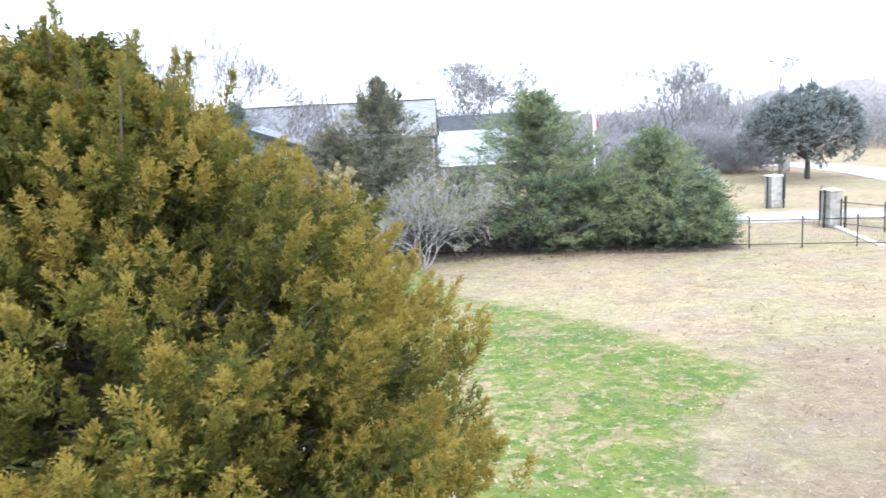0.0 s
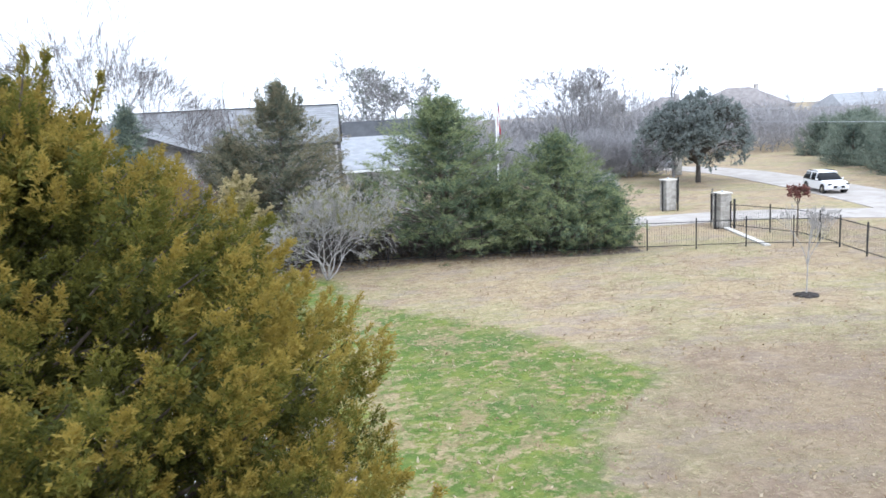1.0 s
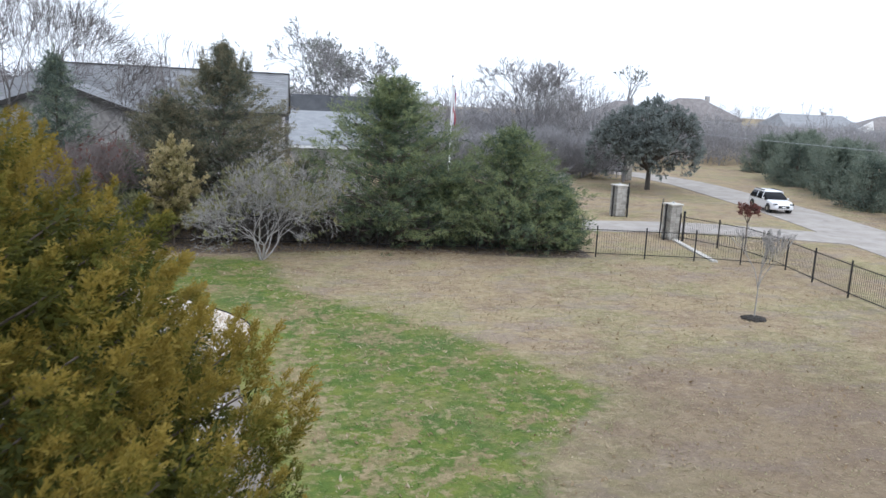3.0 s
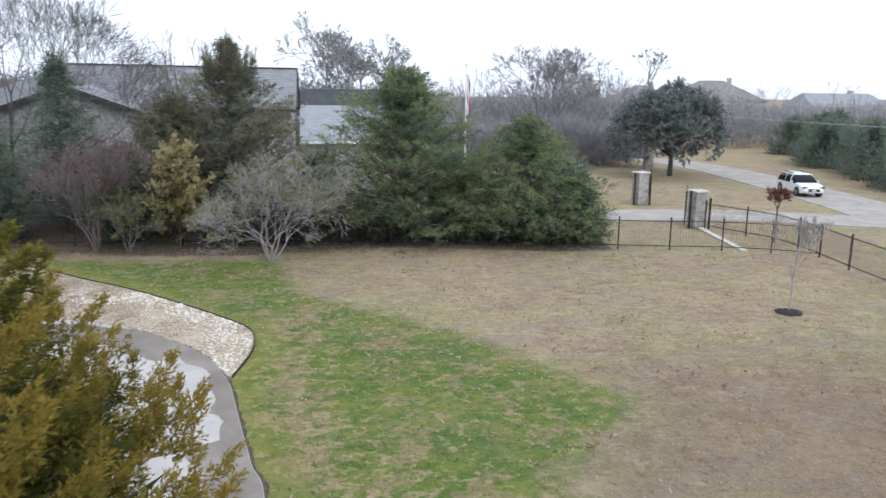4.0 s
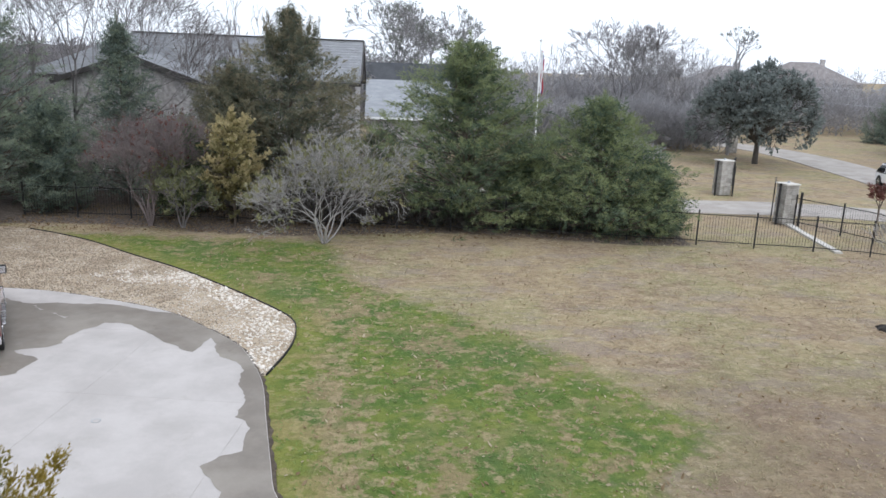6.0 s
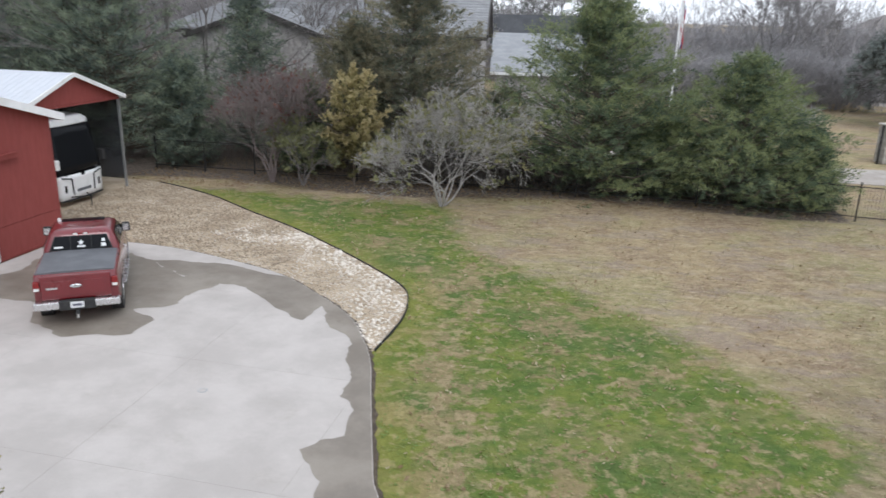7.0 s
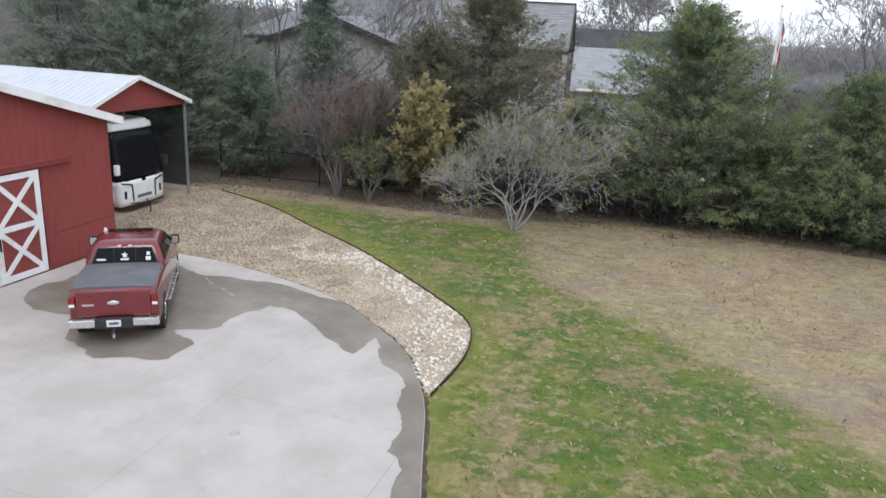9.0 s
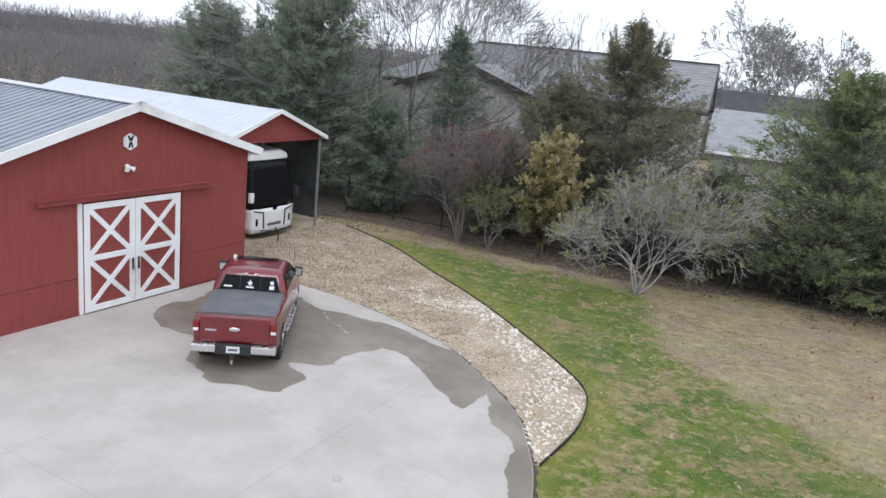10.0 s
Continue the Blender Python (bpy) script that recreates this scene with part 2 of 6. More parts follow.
# twigs of the distant trees, paled in the colour to imitate haze
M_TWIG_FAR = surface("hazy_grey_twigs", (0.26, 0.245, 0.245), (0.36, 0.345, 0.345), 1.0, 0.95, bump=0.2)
M_SOIL = surface("damp_soil", (0.06, 0.045, 0.032), (0.11, 0.085, 0.06), 6.0, 0.95, bump=0.8, depth=0.03)
M_MULCH = surface("black_mulch", (0.02, 0.017, 0.014), (0.05, 0.04, 0.032), 14.0, 0.95, bump=1.0, depth=0.05)
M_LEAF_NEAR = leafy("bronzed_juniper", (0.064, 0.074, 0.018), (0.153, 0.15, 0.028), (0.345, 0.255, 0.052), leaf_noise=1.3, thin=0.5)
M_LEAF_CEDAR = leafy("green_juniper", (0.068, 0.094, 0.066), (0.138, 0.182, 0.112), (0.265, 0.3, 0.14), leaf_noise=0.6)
# juniper green made lighter and bluer: haze painted on the rear trees
M_LEAF_CEDAR_HAZE = leafy("hazed_back_juniper", (0.1, 0.128, 0.112), (0.18, 0.222, 0.178), (0.28, 0.32, 0.22), leaf_noise=0.5)
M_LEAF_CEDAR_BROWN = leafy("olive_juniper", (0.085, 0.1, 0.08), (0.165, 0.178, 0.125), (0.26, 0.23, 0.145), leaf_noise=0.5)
# greyer juniper for the row beyond the road, distance haze in its colour
M_LEAF_FAR = leafy("hazed_far_juniper", (0.08, 0.108, 0.094), (0.15, 0.186, 0.152), (0.225, 0.26, 0.2), leaf_noise=0.4)
M_UNDER = leafy("dead_undergrowth", (0.085, 0.078, 0.073), (0.15, 0.134, 0.124), (0.22, 0.196, 0.18), leaf_noise=0.6)
M_LEAF_YELLOW = leafy("yellowing_leaves", (0.13, 0.125, 0.06), (0.3, 0.265, 0.12), (0.5, 0.425, 0.235), leaf_noise=1.0)
M_LEAF_SPARSE = leafy("grey_green_leaves", (0.16, 0.172, 0.09), (0.245, 0.245, 0.125), (0.36, 0.33, 0.175), leaf_noise=1.0)
M_LEAF_RED = leafy("dry_red_leaves", (0.12, 0.06, 0.05), (0.2, 0.09, 0.075), (0.28, 0.14, 0.11), leaf_noise=1.0)
# oak green lifted towards grey, as haze would do
M_LEAF_OAK = leafy("hazed_oak_leaves", (0.155, 0.18, 0.168), (0.215, 0.24, 0.224), (0.275, 0.3, 0.275), leaf_noise=0.6)
# distant thickets, with the pale veil of haze mixed into all three tones
M_BRUSH = leafy("hazed_winter_brush", (0.25, 0.24, 0.245), (0.34, 0.33, 0.335), (0.43, 0.42, 0.425), leaf_noise=0.15)
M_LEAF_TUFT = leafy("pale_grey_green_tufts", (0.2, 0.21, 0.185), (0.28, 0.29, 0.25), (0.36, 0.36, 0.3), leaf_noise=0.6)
M_BRUSH_DARK = leafy("dark_winter_brush", (0.12, 0.11, 0.11), (0.18, 0.168, 0.168), (0.25, 0.235, 0.235), leaf_noise=0.15)
M_LITTER_LEAF = leafy("fallen_leaves", (0.22, 0.15, 0.08), (0.38, 0.29, 0.18), (0.55, 0.47, 0.34), leaf_noise=3.0)
M_BLADE = leafy("grass_blades", (0.44, 0.365, 0.25), (0.24, 0.29, 0.10), (0.15, 0.255, 0.07), leaf_noise=2.0)
M_STONES = leafy("river_gravel", (0.26, 0.205, 0.145), (0.53, 0.46, 0.37), (0.8, 0.745, 0.67), rough=0.85, leaf_noise=1.2, thin=0.0)
M_SCREEN = surface("dark_shade_cloth", (0.022, 0.025, 0.03), (0.042, 0.046, 0.053), 1.5, 0.95, bump=0.3, fine=70)
def see_through(m, share):
    """Lets part of the light pass, as a woven screen does."""
    nt = m.node_tree
    clear, mx = nt.nodes.new("ShaderNodeBsdfTransparent"), nt.nodes.new("ShaderNodeMixShader")
    mx.inputs[0].default_value = share
    nt.links.new(nt.nodes["Principled BSDF"].outputs[0], mx.inputs[1])
    nt.links.new(clear.outputs[0], mx.inputs[2])
    nt.links.new(mx.outputs[0], nt.nodes["Material Output"].inputs[0])


see_through(M_SCREEN, 0.42)
M_GRAVEL_BED = surface("gravel_bed", (0.41, 0.325, 0.225), (0.52, 0.43, 0.32), 1.5, 0.95, bump=0.8, dirt=(0.28, 0.215, 0.148), depth=0.03)
M_HILL = surface("far_winter_woods", (0.105, 0.095, 0.09), (0.165, 0.15, 0.145), 0.05, 1.0, bump=1.0, fine=0.3, depth=2.0)


def plain(name, c, rough=0.5, metal=0.0, coat=0.0):
    m, nt, b = nodes_of(name)
    nt.links.new(blend(nt, noise_node(nt, 12.0), tuple(v * 0.92 for v in c), c), b.inputs["Base Color"])
    b.inputs["Roughness"].default_value, b.inputs["Metallic"].default_value, b.inputs["Coat Weight"].default_value = rough, metal, coat
    return m


M_GLASS_DARK = plain("tinted_glass", (0.012, 0.013, 0.015), 0.06)
M_GLASS_DARK.node_tree.nodes["Principled BSDF"].inputs["Specular IOR Level"].default_value = 0.08
M_LAMP_RED = plain("red_lens", (0.2, 0.008, 0.008), 0.25, coat=0.2)
M_LAMP_CLEAR = plain("clear_lens", (0.75, 0.74, 0.72), 0.15, coat=0.5)
M_PLATE = plain("plate_white", (0.7, 0.71, 0.72), 0.4)
M_INK = plain("grey_ink", (0.12, 0.12, 0.16), 0.5)
M_FLAG_RED, M_FLAG_BLUE, M_FLAG_WHITE = plain("flag_red", (0.4, 0.03, 0.04), 0.8), plain("flag_blue", (0.03, 0.05, 0.2), 0.8), plain("flag_white", (0.72, 0.72, 0.72), 0.8)


# ---- builders ----
def thing(name, m, label, category, group="", kind=""):
    ob = new(name)
    ob.matrix_world = m
    return tagged(ob, label, category, group, kind)


def link_mesh(name, me, material, parent=None, label=""):
    ob = new(name, me)
    if material:
        me.materials.append(material)
    if parent:
        ob.parent = parent
    if label:
        ob["label"] = label
    return ob


def part(name, bm, material, parent=None, label="", smooth=False):
    me = bpy.data.meshes.new(name)
    bmesh.ops.recalc_face_normals(bm, faces=bm.faces)
    if smooth:
        for f in bm.faces:
            f.smooth = True
    bm.to_mesh(me)
    bm.free()
    return link_mesh(name, me, material, parent, label)


def tri_mesh(name, v, f, material, parent=None, label="", attrs=None, smooth=False):
    """A mesh from arrays of points and triangles, with optional values for each point."""
    me = bpy.data.meshes.new(name)
    v, f = np.asarray(v, np.float32), np.asarray(f, np.int32)
    n = f.shape[1]
    me.vertices.add(len(v))
    me.vertices.foreach_set("co", v.ravel())
    me.loops.add(f.size)
    me.loops.foreach_set("vertex_index", f.ravel())
    me.polygons.add(len(f))
    me.polygons.foreach_set("loop_start", np.arange(0, f.size, n, dtype=np.int32))
    for key, vals in (attrs or {}).items():
        a = me.attributes.new(key, "FLOAT", "POINT")
        a.data.foreach_set("value", np.asarray(vals, np.float32))
    me.update(calc_edges=True)
    if smooth:
        me.polygons.foreach_set("use_smooth", np.ones(len(f), bool))
    return link_mesh(name, me, material, parent, label)


def box(bm, x0, x1, y0, y1, z0, z1, m=None, bevel=0.0):
    r = bmesh.ops.create_cube(bm, size=1, matrix=(m or Matrix()) @ Matrix.Translation(((x0 + x1) / 2, (y0 + y1) / 2, (z0 + z1) / 2)) @ Matrix.Diagonal((x1 - x0, y1 - y0, z1 - z0, 1)))
    if bevel:
        es = list({e for v in r["verts"] for e in v.link_edges})
        bmesh.ops.bevel(bm, geom=es, offset=bevel, segments=2, profile=0.5, affect="EDGES")
    return bm


def boxed(*a, **k):
    return box(bmesh.new(), *a, **k)


def bar(bm, a, b, r, sides=8, r2=None):
    """A round bar from a to b."""
    a, b = Vector(a), Vector(b)
    q = (b - a).to_track_quat("Z", "Y").to_matrix().to_4x4()
    bmesh.ops.create_cone(bm, cap_ends=True, segments=sides, radius1=r, radius2=r if r2 is None else r2, depth=(b - a).length, matrix=Matrix.Translation((a + b) / 2) @ q)
    return bm


def beam(bm, a, b, w, h, up=(0, 0, 1)):
    """A square bar from a to b, w wide and h high."""
    a, b = Vector(a), Vector(b)
    ahead = (b - a).normalized()
    side = ahead.cross(Vector(up)).normalized()
    top = side.cross(ahead)
    m = Matrix((side, ahead, top)).transposed().to_4x4()
    m.translation = (a + b) / 2
    return box(bm, -w / 2, w / 2, -(b - a).length / 2, (b - a).length / 2, -h / 2, h / 2, m)


def loft(bm, rings, caps=True):
    """Joins rings of equally many points into one skin."""
    vs = [[bm.verts.new(p) for p in ring] for ring in rings]
    n = len(vs[0])
    for a, b in zip(vs, vs[1:]):
        for i in range(n):
            bm.faces.new((a[i], a[(i + 1) % n], b[(i + 1) % n], b[i]))
    if caps:
        bm.faces.new(vs[0][::-1])
        bm.faces.new(vs[-1])
    return bm


def prism(bm, outline, z0, z1):
    """An upright solid over an outline in plan."""
    a = [bm.verts.new((x, y, z0)) for x, y in outline]
    b = [bm.verts.new((x, y, z1)) for x, y in outline]
    n = len(a)
    for i in range(n):
        bm.faces.new((a[i], a[(i + 1) % n], b[(i + 1) % n], b[i]))
    bm.faces.new(a[::-1]), bm.faces.new(b)
    return bm


def curve_through(pts, steps=8, closed=False):
    """A smooth line through a few points of the plan."""
    p = np.array(pts, float)
    n = len(p)
    out = []
    for i in range(n if closed else n - 1):
        idx = [(i + k) % n for k in (-1, 0, 1, 2)] if closed else [max(i - 1, 0), i, i + 1, min(i + 2, n - 1)]
        a, b, c, d = p[idx]
        for s in range(steps):
            t = s / steps
            out.append(0.5 * (2 * b + (c - a) * t + (2 * a - 5 * b + 4 * c - d) * t * t + (3 * b - a - 3 * c + d) * t**3))
    if not closed:
        out.append(p[-1])
    return np.array(out)


def inside(px, py, poly):
    """Which of the points lie within the outline."""
    x, y = np.asarray(px), np.asarray(py)
    r = np.zeros(x.shape, bool)
    for (x0, y0), (x1, y1) in zip(poly, np.roll(poly, -1, 0)):
        c = (y0 > y) != (y1 > y)
        r ^= c & (x < (x1 - x0) * (y - y0) / (y1 - y0 + 1e-12) + x0)
    return r


def edge_distance(px, py, poly, closed=True):
    """How far the points lie from a line, in metres."""
    best = np.full(np.asarray(px).shape, 1e9)
    ends = np.roll(poly, -1, 0) if closed else poly[1:]
    for (x0, y0), (x1, y1) in zip(poly, ends):
        dx, dy = x1 - x0, y1 - y0
        t = np.clip(((px - x0) * dx + (py - y0) * dy) / (dx * dx + dy * dy + 1e-12), 0, 1)
        best = np.minimum(best, np.hypot(px - x0 - t * dx, py - y0 - t * dy))
    return best


# ---- plan of the ground ----
SLAB_EDGE = curve_through([(-13.75, 30.75), (-11.5, 30.6), (-9.6, 30.3), (-7.4, 29.5), (-5.35, 28.5), (-3.7, 27.05), (-2.4, 25.6), (-1.65, 24.1), (-1.25, 23.0), (-0.9, 21.5), (-0.55, 20.0), (-0.22, 18.6), (0.25, 16.5), (0.6, 8.0), (0.6, -14.0)], 6)
SLAB = np.vstack([SLAB_EDGE, [(-30, -14), (-30, 10), (-16.3, 20.0), (-14.9, 21.0), (-13.72, 30.6)]])
EDGING = curve_through([(-14.9, 39.6), (-13.4, 38.85), (-11.3, 37.5), (-8.9, 35.45), (-6.6, 33.6), (-4.5, 31.6), (-2.6, 29.6), (-1.4, 28.1), (-1.05, 26.9), (-1.02, 25.5), (-1.3, 23.7)], 6)
GRAVEL = np.vstack([EDGING, SLAB_EDGE[:46][::-1], [(-13.9, 31.0), (-28.0, 29.5), (-28.5, 41.0), (-15.6, 39.9)]])
WATERED = np.vstack([curve_through([(-13.0, 39.2), (-8.5, 38.9), (-4.0, 38.6), (-1.0, 38.2), (-0.3, 34.4), (1.9, 30.9), (5.4, 27.4), (7.4, 24.2), (9.1, 20.8), (7.7, 18.9), (6.3, 17.2), (6.0, 13.0), (7.0, 6.0)], 4), [(6.0, -20), (-30, -20), (-30, 10), (-14, 30)]])

WORN = curve_through([(0.2, 39.0), (0.6, 34.5), (0.9, 31.5), (0.2, 28.6), (0.05, 25.5), (0.6, 21.0), (2.6, 17.0)], 4)


def axis_steps(lo, hi, step, far):
    mid = np.arange(lo, hi + step / 2, step)
    out = step * 1.35 ** np.arange(1, 40)
    out = np.cumsum(out)
    out = out[out < far]
    return np.concatenate([(lo - out)[::-1], mid, hi + out])


def build_ground():
    gx, gy = axis_steps(-18, 30, 0.3, 1500), axis_steps(6, 48, 0.3, 1500)
    X, Y = np.meshgrid(gx, gy)
    x, y = X.ravel(), Y.ravel()
    z = np.array([noise.noise((a * 0.35, b * 0.35, 0)) for a, b in zip(x, y)]) * 0.02 - 0.035
    nx, ny = len(gx), len(gy)
    i = (np.arange(ny - 1)[:, None] * nx + np.arange(nx - 1)).ravel()
    f = np.stack([i, i + 1, i + nx + 1, i + nx], 1)
    g = edge_distance(x, y, WATERED) * np.where(inside(x, y, WATERED), 1, -1)
    g = np.clip(g, -6, 6) / 2.0
    rim = 1 - np.clip(np.minimum(edge_distance(x, y, EDGING, False), edge_distance(x, y, SLAB_EDGE, False)) / 1.5, 0, 1)
    back = 40.0 + 0.7 * np.sin(x * 0.35) - 0.02 * x
    lit = np.clip((y - back) / 0.8, -2, 2) * np.where(x < 15.5, 1, 0) - np.where(x < 15.5, 0, 2) - np.clip((y - 60) / 5, 0, 4)
    ob = tri_mesh("ground", np.stack([x, y, z], 1), f, M_GROUND, attrs={"green": g, "rim": rim, "litter": lit, "worn": np.exp(-((edge_distance(x, y, WORN, False) / 1.0) ** 2)), "thatch": np.clip(1.3 - np.hypot((x - 14) / 10, (y - 14) / 11), 0, 1)}, smooth=True)
    tagged(ob, "winter lawn, green by the drive and straw-coloured beyond", "ground", kind="structure")


build_ground()


def clip_cell(poly, x0, x1, y0, y1):
    pts = [tuple(p) for p in poly]
    for ax, lim, sgn in ((0, x0, 1), (0, x1, -1), (1, y0, 1), (1, y1, -1)):
        res = []
        for a, b in zip(pts, pts[1:] + pts[:1]):
            da, db = sgn * (a[ax] - lim), sgn * (b[ax] - lim)
            if da >= 0:
                res.append(a)
            if da * db < 0:
                t = da / (da - db)
                res.append((a[0] + (b[0] - a[0]) * t, a[1] + (b[1] - a[1]) * t))
        pts = res
        if len(pts) < 3:
            return []
    return pts


BARN = pose(-14.52, 24.5, 0, 0, 0, -6.03)
BARN_INV = BARN.inverted()


def build_drive():
    base = thing("driveway", BARN, "broad pale concrete parking apron with sawn joints and rain stains", "driveway", kind="structure")
    local = [tuple((BARN_INV @ Vector((x, y, 0)))[:2]) for x, y in SLAB]
    cell, gap = 4.2, 0.005
    for i in range(-5, 5):
        for j in range(-11, 4):
            x0, y0 = 0.9 + i * cell, -1.1 + j * cell
            pts = clip_cell(local, x0 + gap / 2, x0 + cell - gap / 2, y0 + gap / 2, y0 + cell - gap / 2)
            if len(pts) < 3:
                continue
            clean = [p for k, p in enumerate(pts) if math.dist(p, pts[k - 1]) > 0.004]
            if len(clean) < 3:
                continue
            bm = prism(bmesh.new(), clean, -0.12, 0.02)
            bmesh.ops.triangulate(bm, faces=[f for f in bm.faces if len(f.verts) > 4])
            part("slab", bm, M_CONCRETE, base)


build_drive()


def ragged(pts, rng, rounds=4, amount=0.16):
    """Breaks a closed outline up into a natural edge."""
    p = np.array(pts, float)
    for k in range(rounds):
        q = np.roll(p, -1, 0)
        d = q - p
        n = np.stack([-d[:, 1], d[:, 0]], 1)
        mid = (p + q) / 2 + n * rng.normal(0, amount, (len(p), 1))
        p = np.stack([p, mid], 1).reshape(-1, 2)
    return p


def wet_patch(rim, outline, seed, label):
    rng = np.random.default_rng(seed)
    p = np.vstack([rim, ragged(outline, rng, 3, 0.07)[:-7]])
    bm = bmesh.new()
    f = bm.faces.new([bm.verts.new((x, y, 0.024)) for x, y in p])
    bmesh.ops.triangulate(bm, faces=[f])
    ob = part("wet_patch", bm, M_WET)
    tagged(ob, label, "puddle", group="wet patches", kind="structure")


# the wet band runs along the slab's rim and round the truck
RIM = SLAB_EDGE[(SLAB_EDGE[:, 0] > -5.3) & (SLAB_EDGE[:, 1] > 15.5)] 
wet_patch(RIM - [0.012, 0.008], np.array([(-0.9, 15.5), (-1.1, 18.3), (-1.75, 19.2), (-1.05, 19.8), (-1.1, 20.8), (-1.55, 21.3), (-1.5, 22.2), (-1.85, 23.0), (-1.9, 23.9), (-2.75, 24.8), (-3.35, 26.2), (-3.55, 25.1), (-4.2, 25.6), (-5.3, 26.6), (-5.9, 27.15), (-6.75, 27.3), (-7.1, 26.7), (-7.2, 25.6), (-8.2, 25.0), (-7.3, 24.4), (-7.4, 23.5), (-9.0, 23.0), (-10.3, 23.7), (-10.9, 24.9), (-12.3, 25.0), (-13.4, 26.2), (-13.3, 28.3), (-12.6, 29.5), (-11.3, 29.7), (-10.3, 29.2), (-8.9, 29.1), (-6.95, 28.95), (-5.75, 28.4)]), 4, "dark rain-wet concrete along the drive's rim and round the truck")


def dry_patch(pts):
    bm = bmesh.new()
    f = bm.faces.new([bm.verts.new((x, y, 0.028)) for x, y in ragged(pts, np.random.default_rng(3), 2, 0.06)])
    bmesh.ops.triangulate(bm, faces=[f])
    tagged(part("dry_patch", bm, M_CONCRETE), "small dry pale streak on the wet concrete", "stain", group="dry patches", kind="structure")


dry_patch([(-8.64, 28.08), (-8.5, 28.08), (-7.98, 27.72), (-8.08, 27.64)])
dry_patch([(-9.52, 28.76), (-9.42, 28.76), (-9.02, 28.38), (-9.12, 28.34)])


def strip(name, centre, width, z, material, label, category, thick=0.05, kind="structure"):
    """A road or path along a line of the plan."""
    c = np.array(centre, float)
    t = np.gradient(c, axis=0)
    t /= np.linalg.norm(t, axis=1)[:, None]
    n = np.stack([-t[:, 1], t[:, 0]], 1)
    w = np.broadcast_to(np.asarray(width, float), (len(c),))[:, None] / 2
    rings = [[(*a, z - thick), (*b, z - thick), (*b, z), (*a, z)] for a, b in zip(c + n * w, c - n * w)]
    return tagged(part(name, loft(bmesh.new(), rings), material), label, category, kind=kind)


ROAD = curve_through([(24.0, -40.0), (30.0, 0.0), (33.4, 24.0), (36.3, 41.0), (38.2, 51.0), (39.5, 60.0), (40.4, 70.0), (40.8, 79.0), (39.0, 88.0), (32.0, 95.0), (18.0, 101.0), (-10.0, 108.0)], 6)
strip("road", ROAD, 5.6, 0.0, M_ROAD, "worn pale grey country road without markings", "road")
strip("entrance_drive", curve_through([(37.5, 45.0), (34.0, 46.2), (30.0, 48.0), (25.0, 49.4), (19.0, 49.6), (8.0, 51.5), (-2.0, 53.0)], 5), [7.0] * 3 + [4.4] * 28, 0.006, M_ROAD, "pale concrete entrance drive between two stone gate pillars", "driveway")
strip("mow_curb", [(22.55, 44.6), (22.2, 42.0), (21.75, 38.2)], 0.32, 0.06, M_CAP, "low pale concrete curb beside the gate", "curb", 0.12)

tagged(part("gravel_bed", (lambda bm: (bmesh.ops.triangulate(bm, faces=[bm.faces.new([bm.verts.new((x, y, -0.008)) for x, y in GRAVEL])]), bm)[1])(bmesh.new()), M_GRAVEL_BED), "tan river-gravel bed beside the concrete apron", "gravel", kind="structure")


def build_edging():
    rings = []
    for k, (x, y) in enumerate(EDGING):
        t = EDGING[min(k + 1, len(EDGING) - 1)] - EDGING[max(k - 1, 0)]
        t = t / np.linalg.norm(t)
        n = np.array([-t[1], t[0]]) * (0.013 + 0.004 * math.sin(k * 1.7))
        rings.append([(x + n[0], y + n[1], -0.05), (x - n[0], y - n[1], -0.05), (x - n[0], y - n[1], 0.035), (x + n[0], y + n[1], 0.035)])
    tagged(part("lawn_edging", loft(bmesh.new(), rings), M_BLACK_IRON), "dark steel edging between gravel and lawn", "edging", kind="structure")


build_edging()


def build_soil_line():
    line = SLAB_EDGE[SLAB_EDGE[:, 1] > -10]
    rings = []
    for k, (x, y) in enumerate(line):
        t = line[min(k + 1, len(line) - 1)] - line[max(k - 1, 0)]
        t = t / np.linalg.norm(t)
        n = np.array([-t[1], t[0]])
        a, b = np.array([x, y]) + n * 0.002, np.array([x, y]) + n * (0.085 + 0.03 * math.sin(k * 2.9) + 0.02 * math.sin(k * 7.3))
        rings.append([(*a, -0.06), (*b, -0.06), (*b, -0.01), (*a, 0.022)])
    tagged(part("soil_line", loft(bmesh.new(), rings), M_SOIL), "strip of damp soil along the concrete", "soil", kind="structure")


build_soil_line()


def build_cleanout():
    c = thing("cleanout_cover", pose(-4.47, 21.05, 0.02), "small round dark cover set in the concrete", "cover")
    part("lid", bar(bmesh.new(), (0, 0, 0), (0, 0, 0.006), 0.075, 20), M_CONCRETE, c)
    part("ring", bar(bmesh.new(), (0, 0, 0), (0, 0, 0.004), 0.1, 20), M_STEEL, c)


build_cleanout()


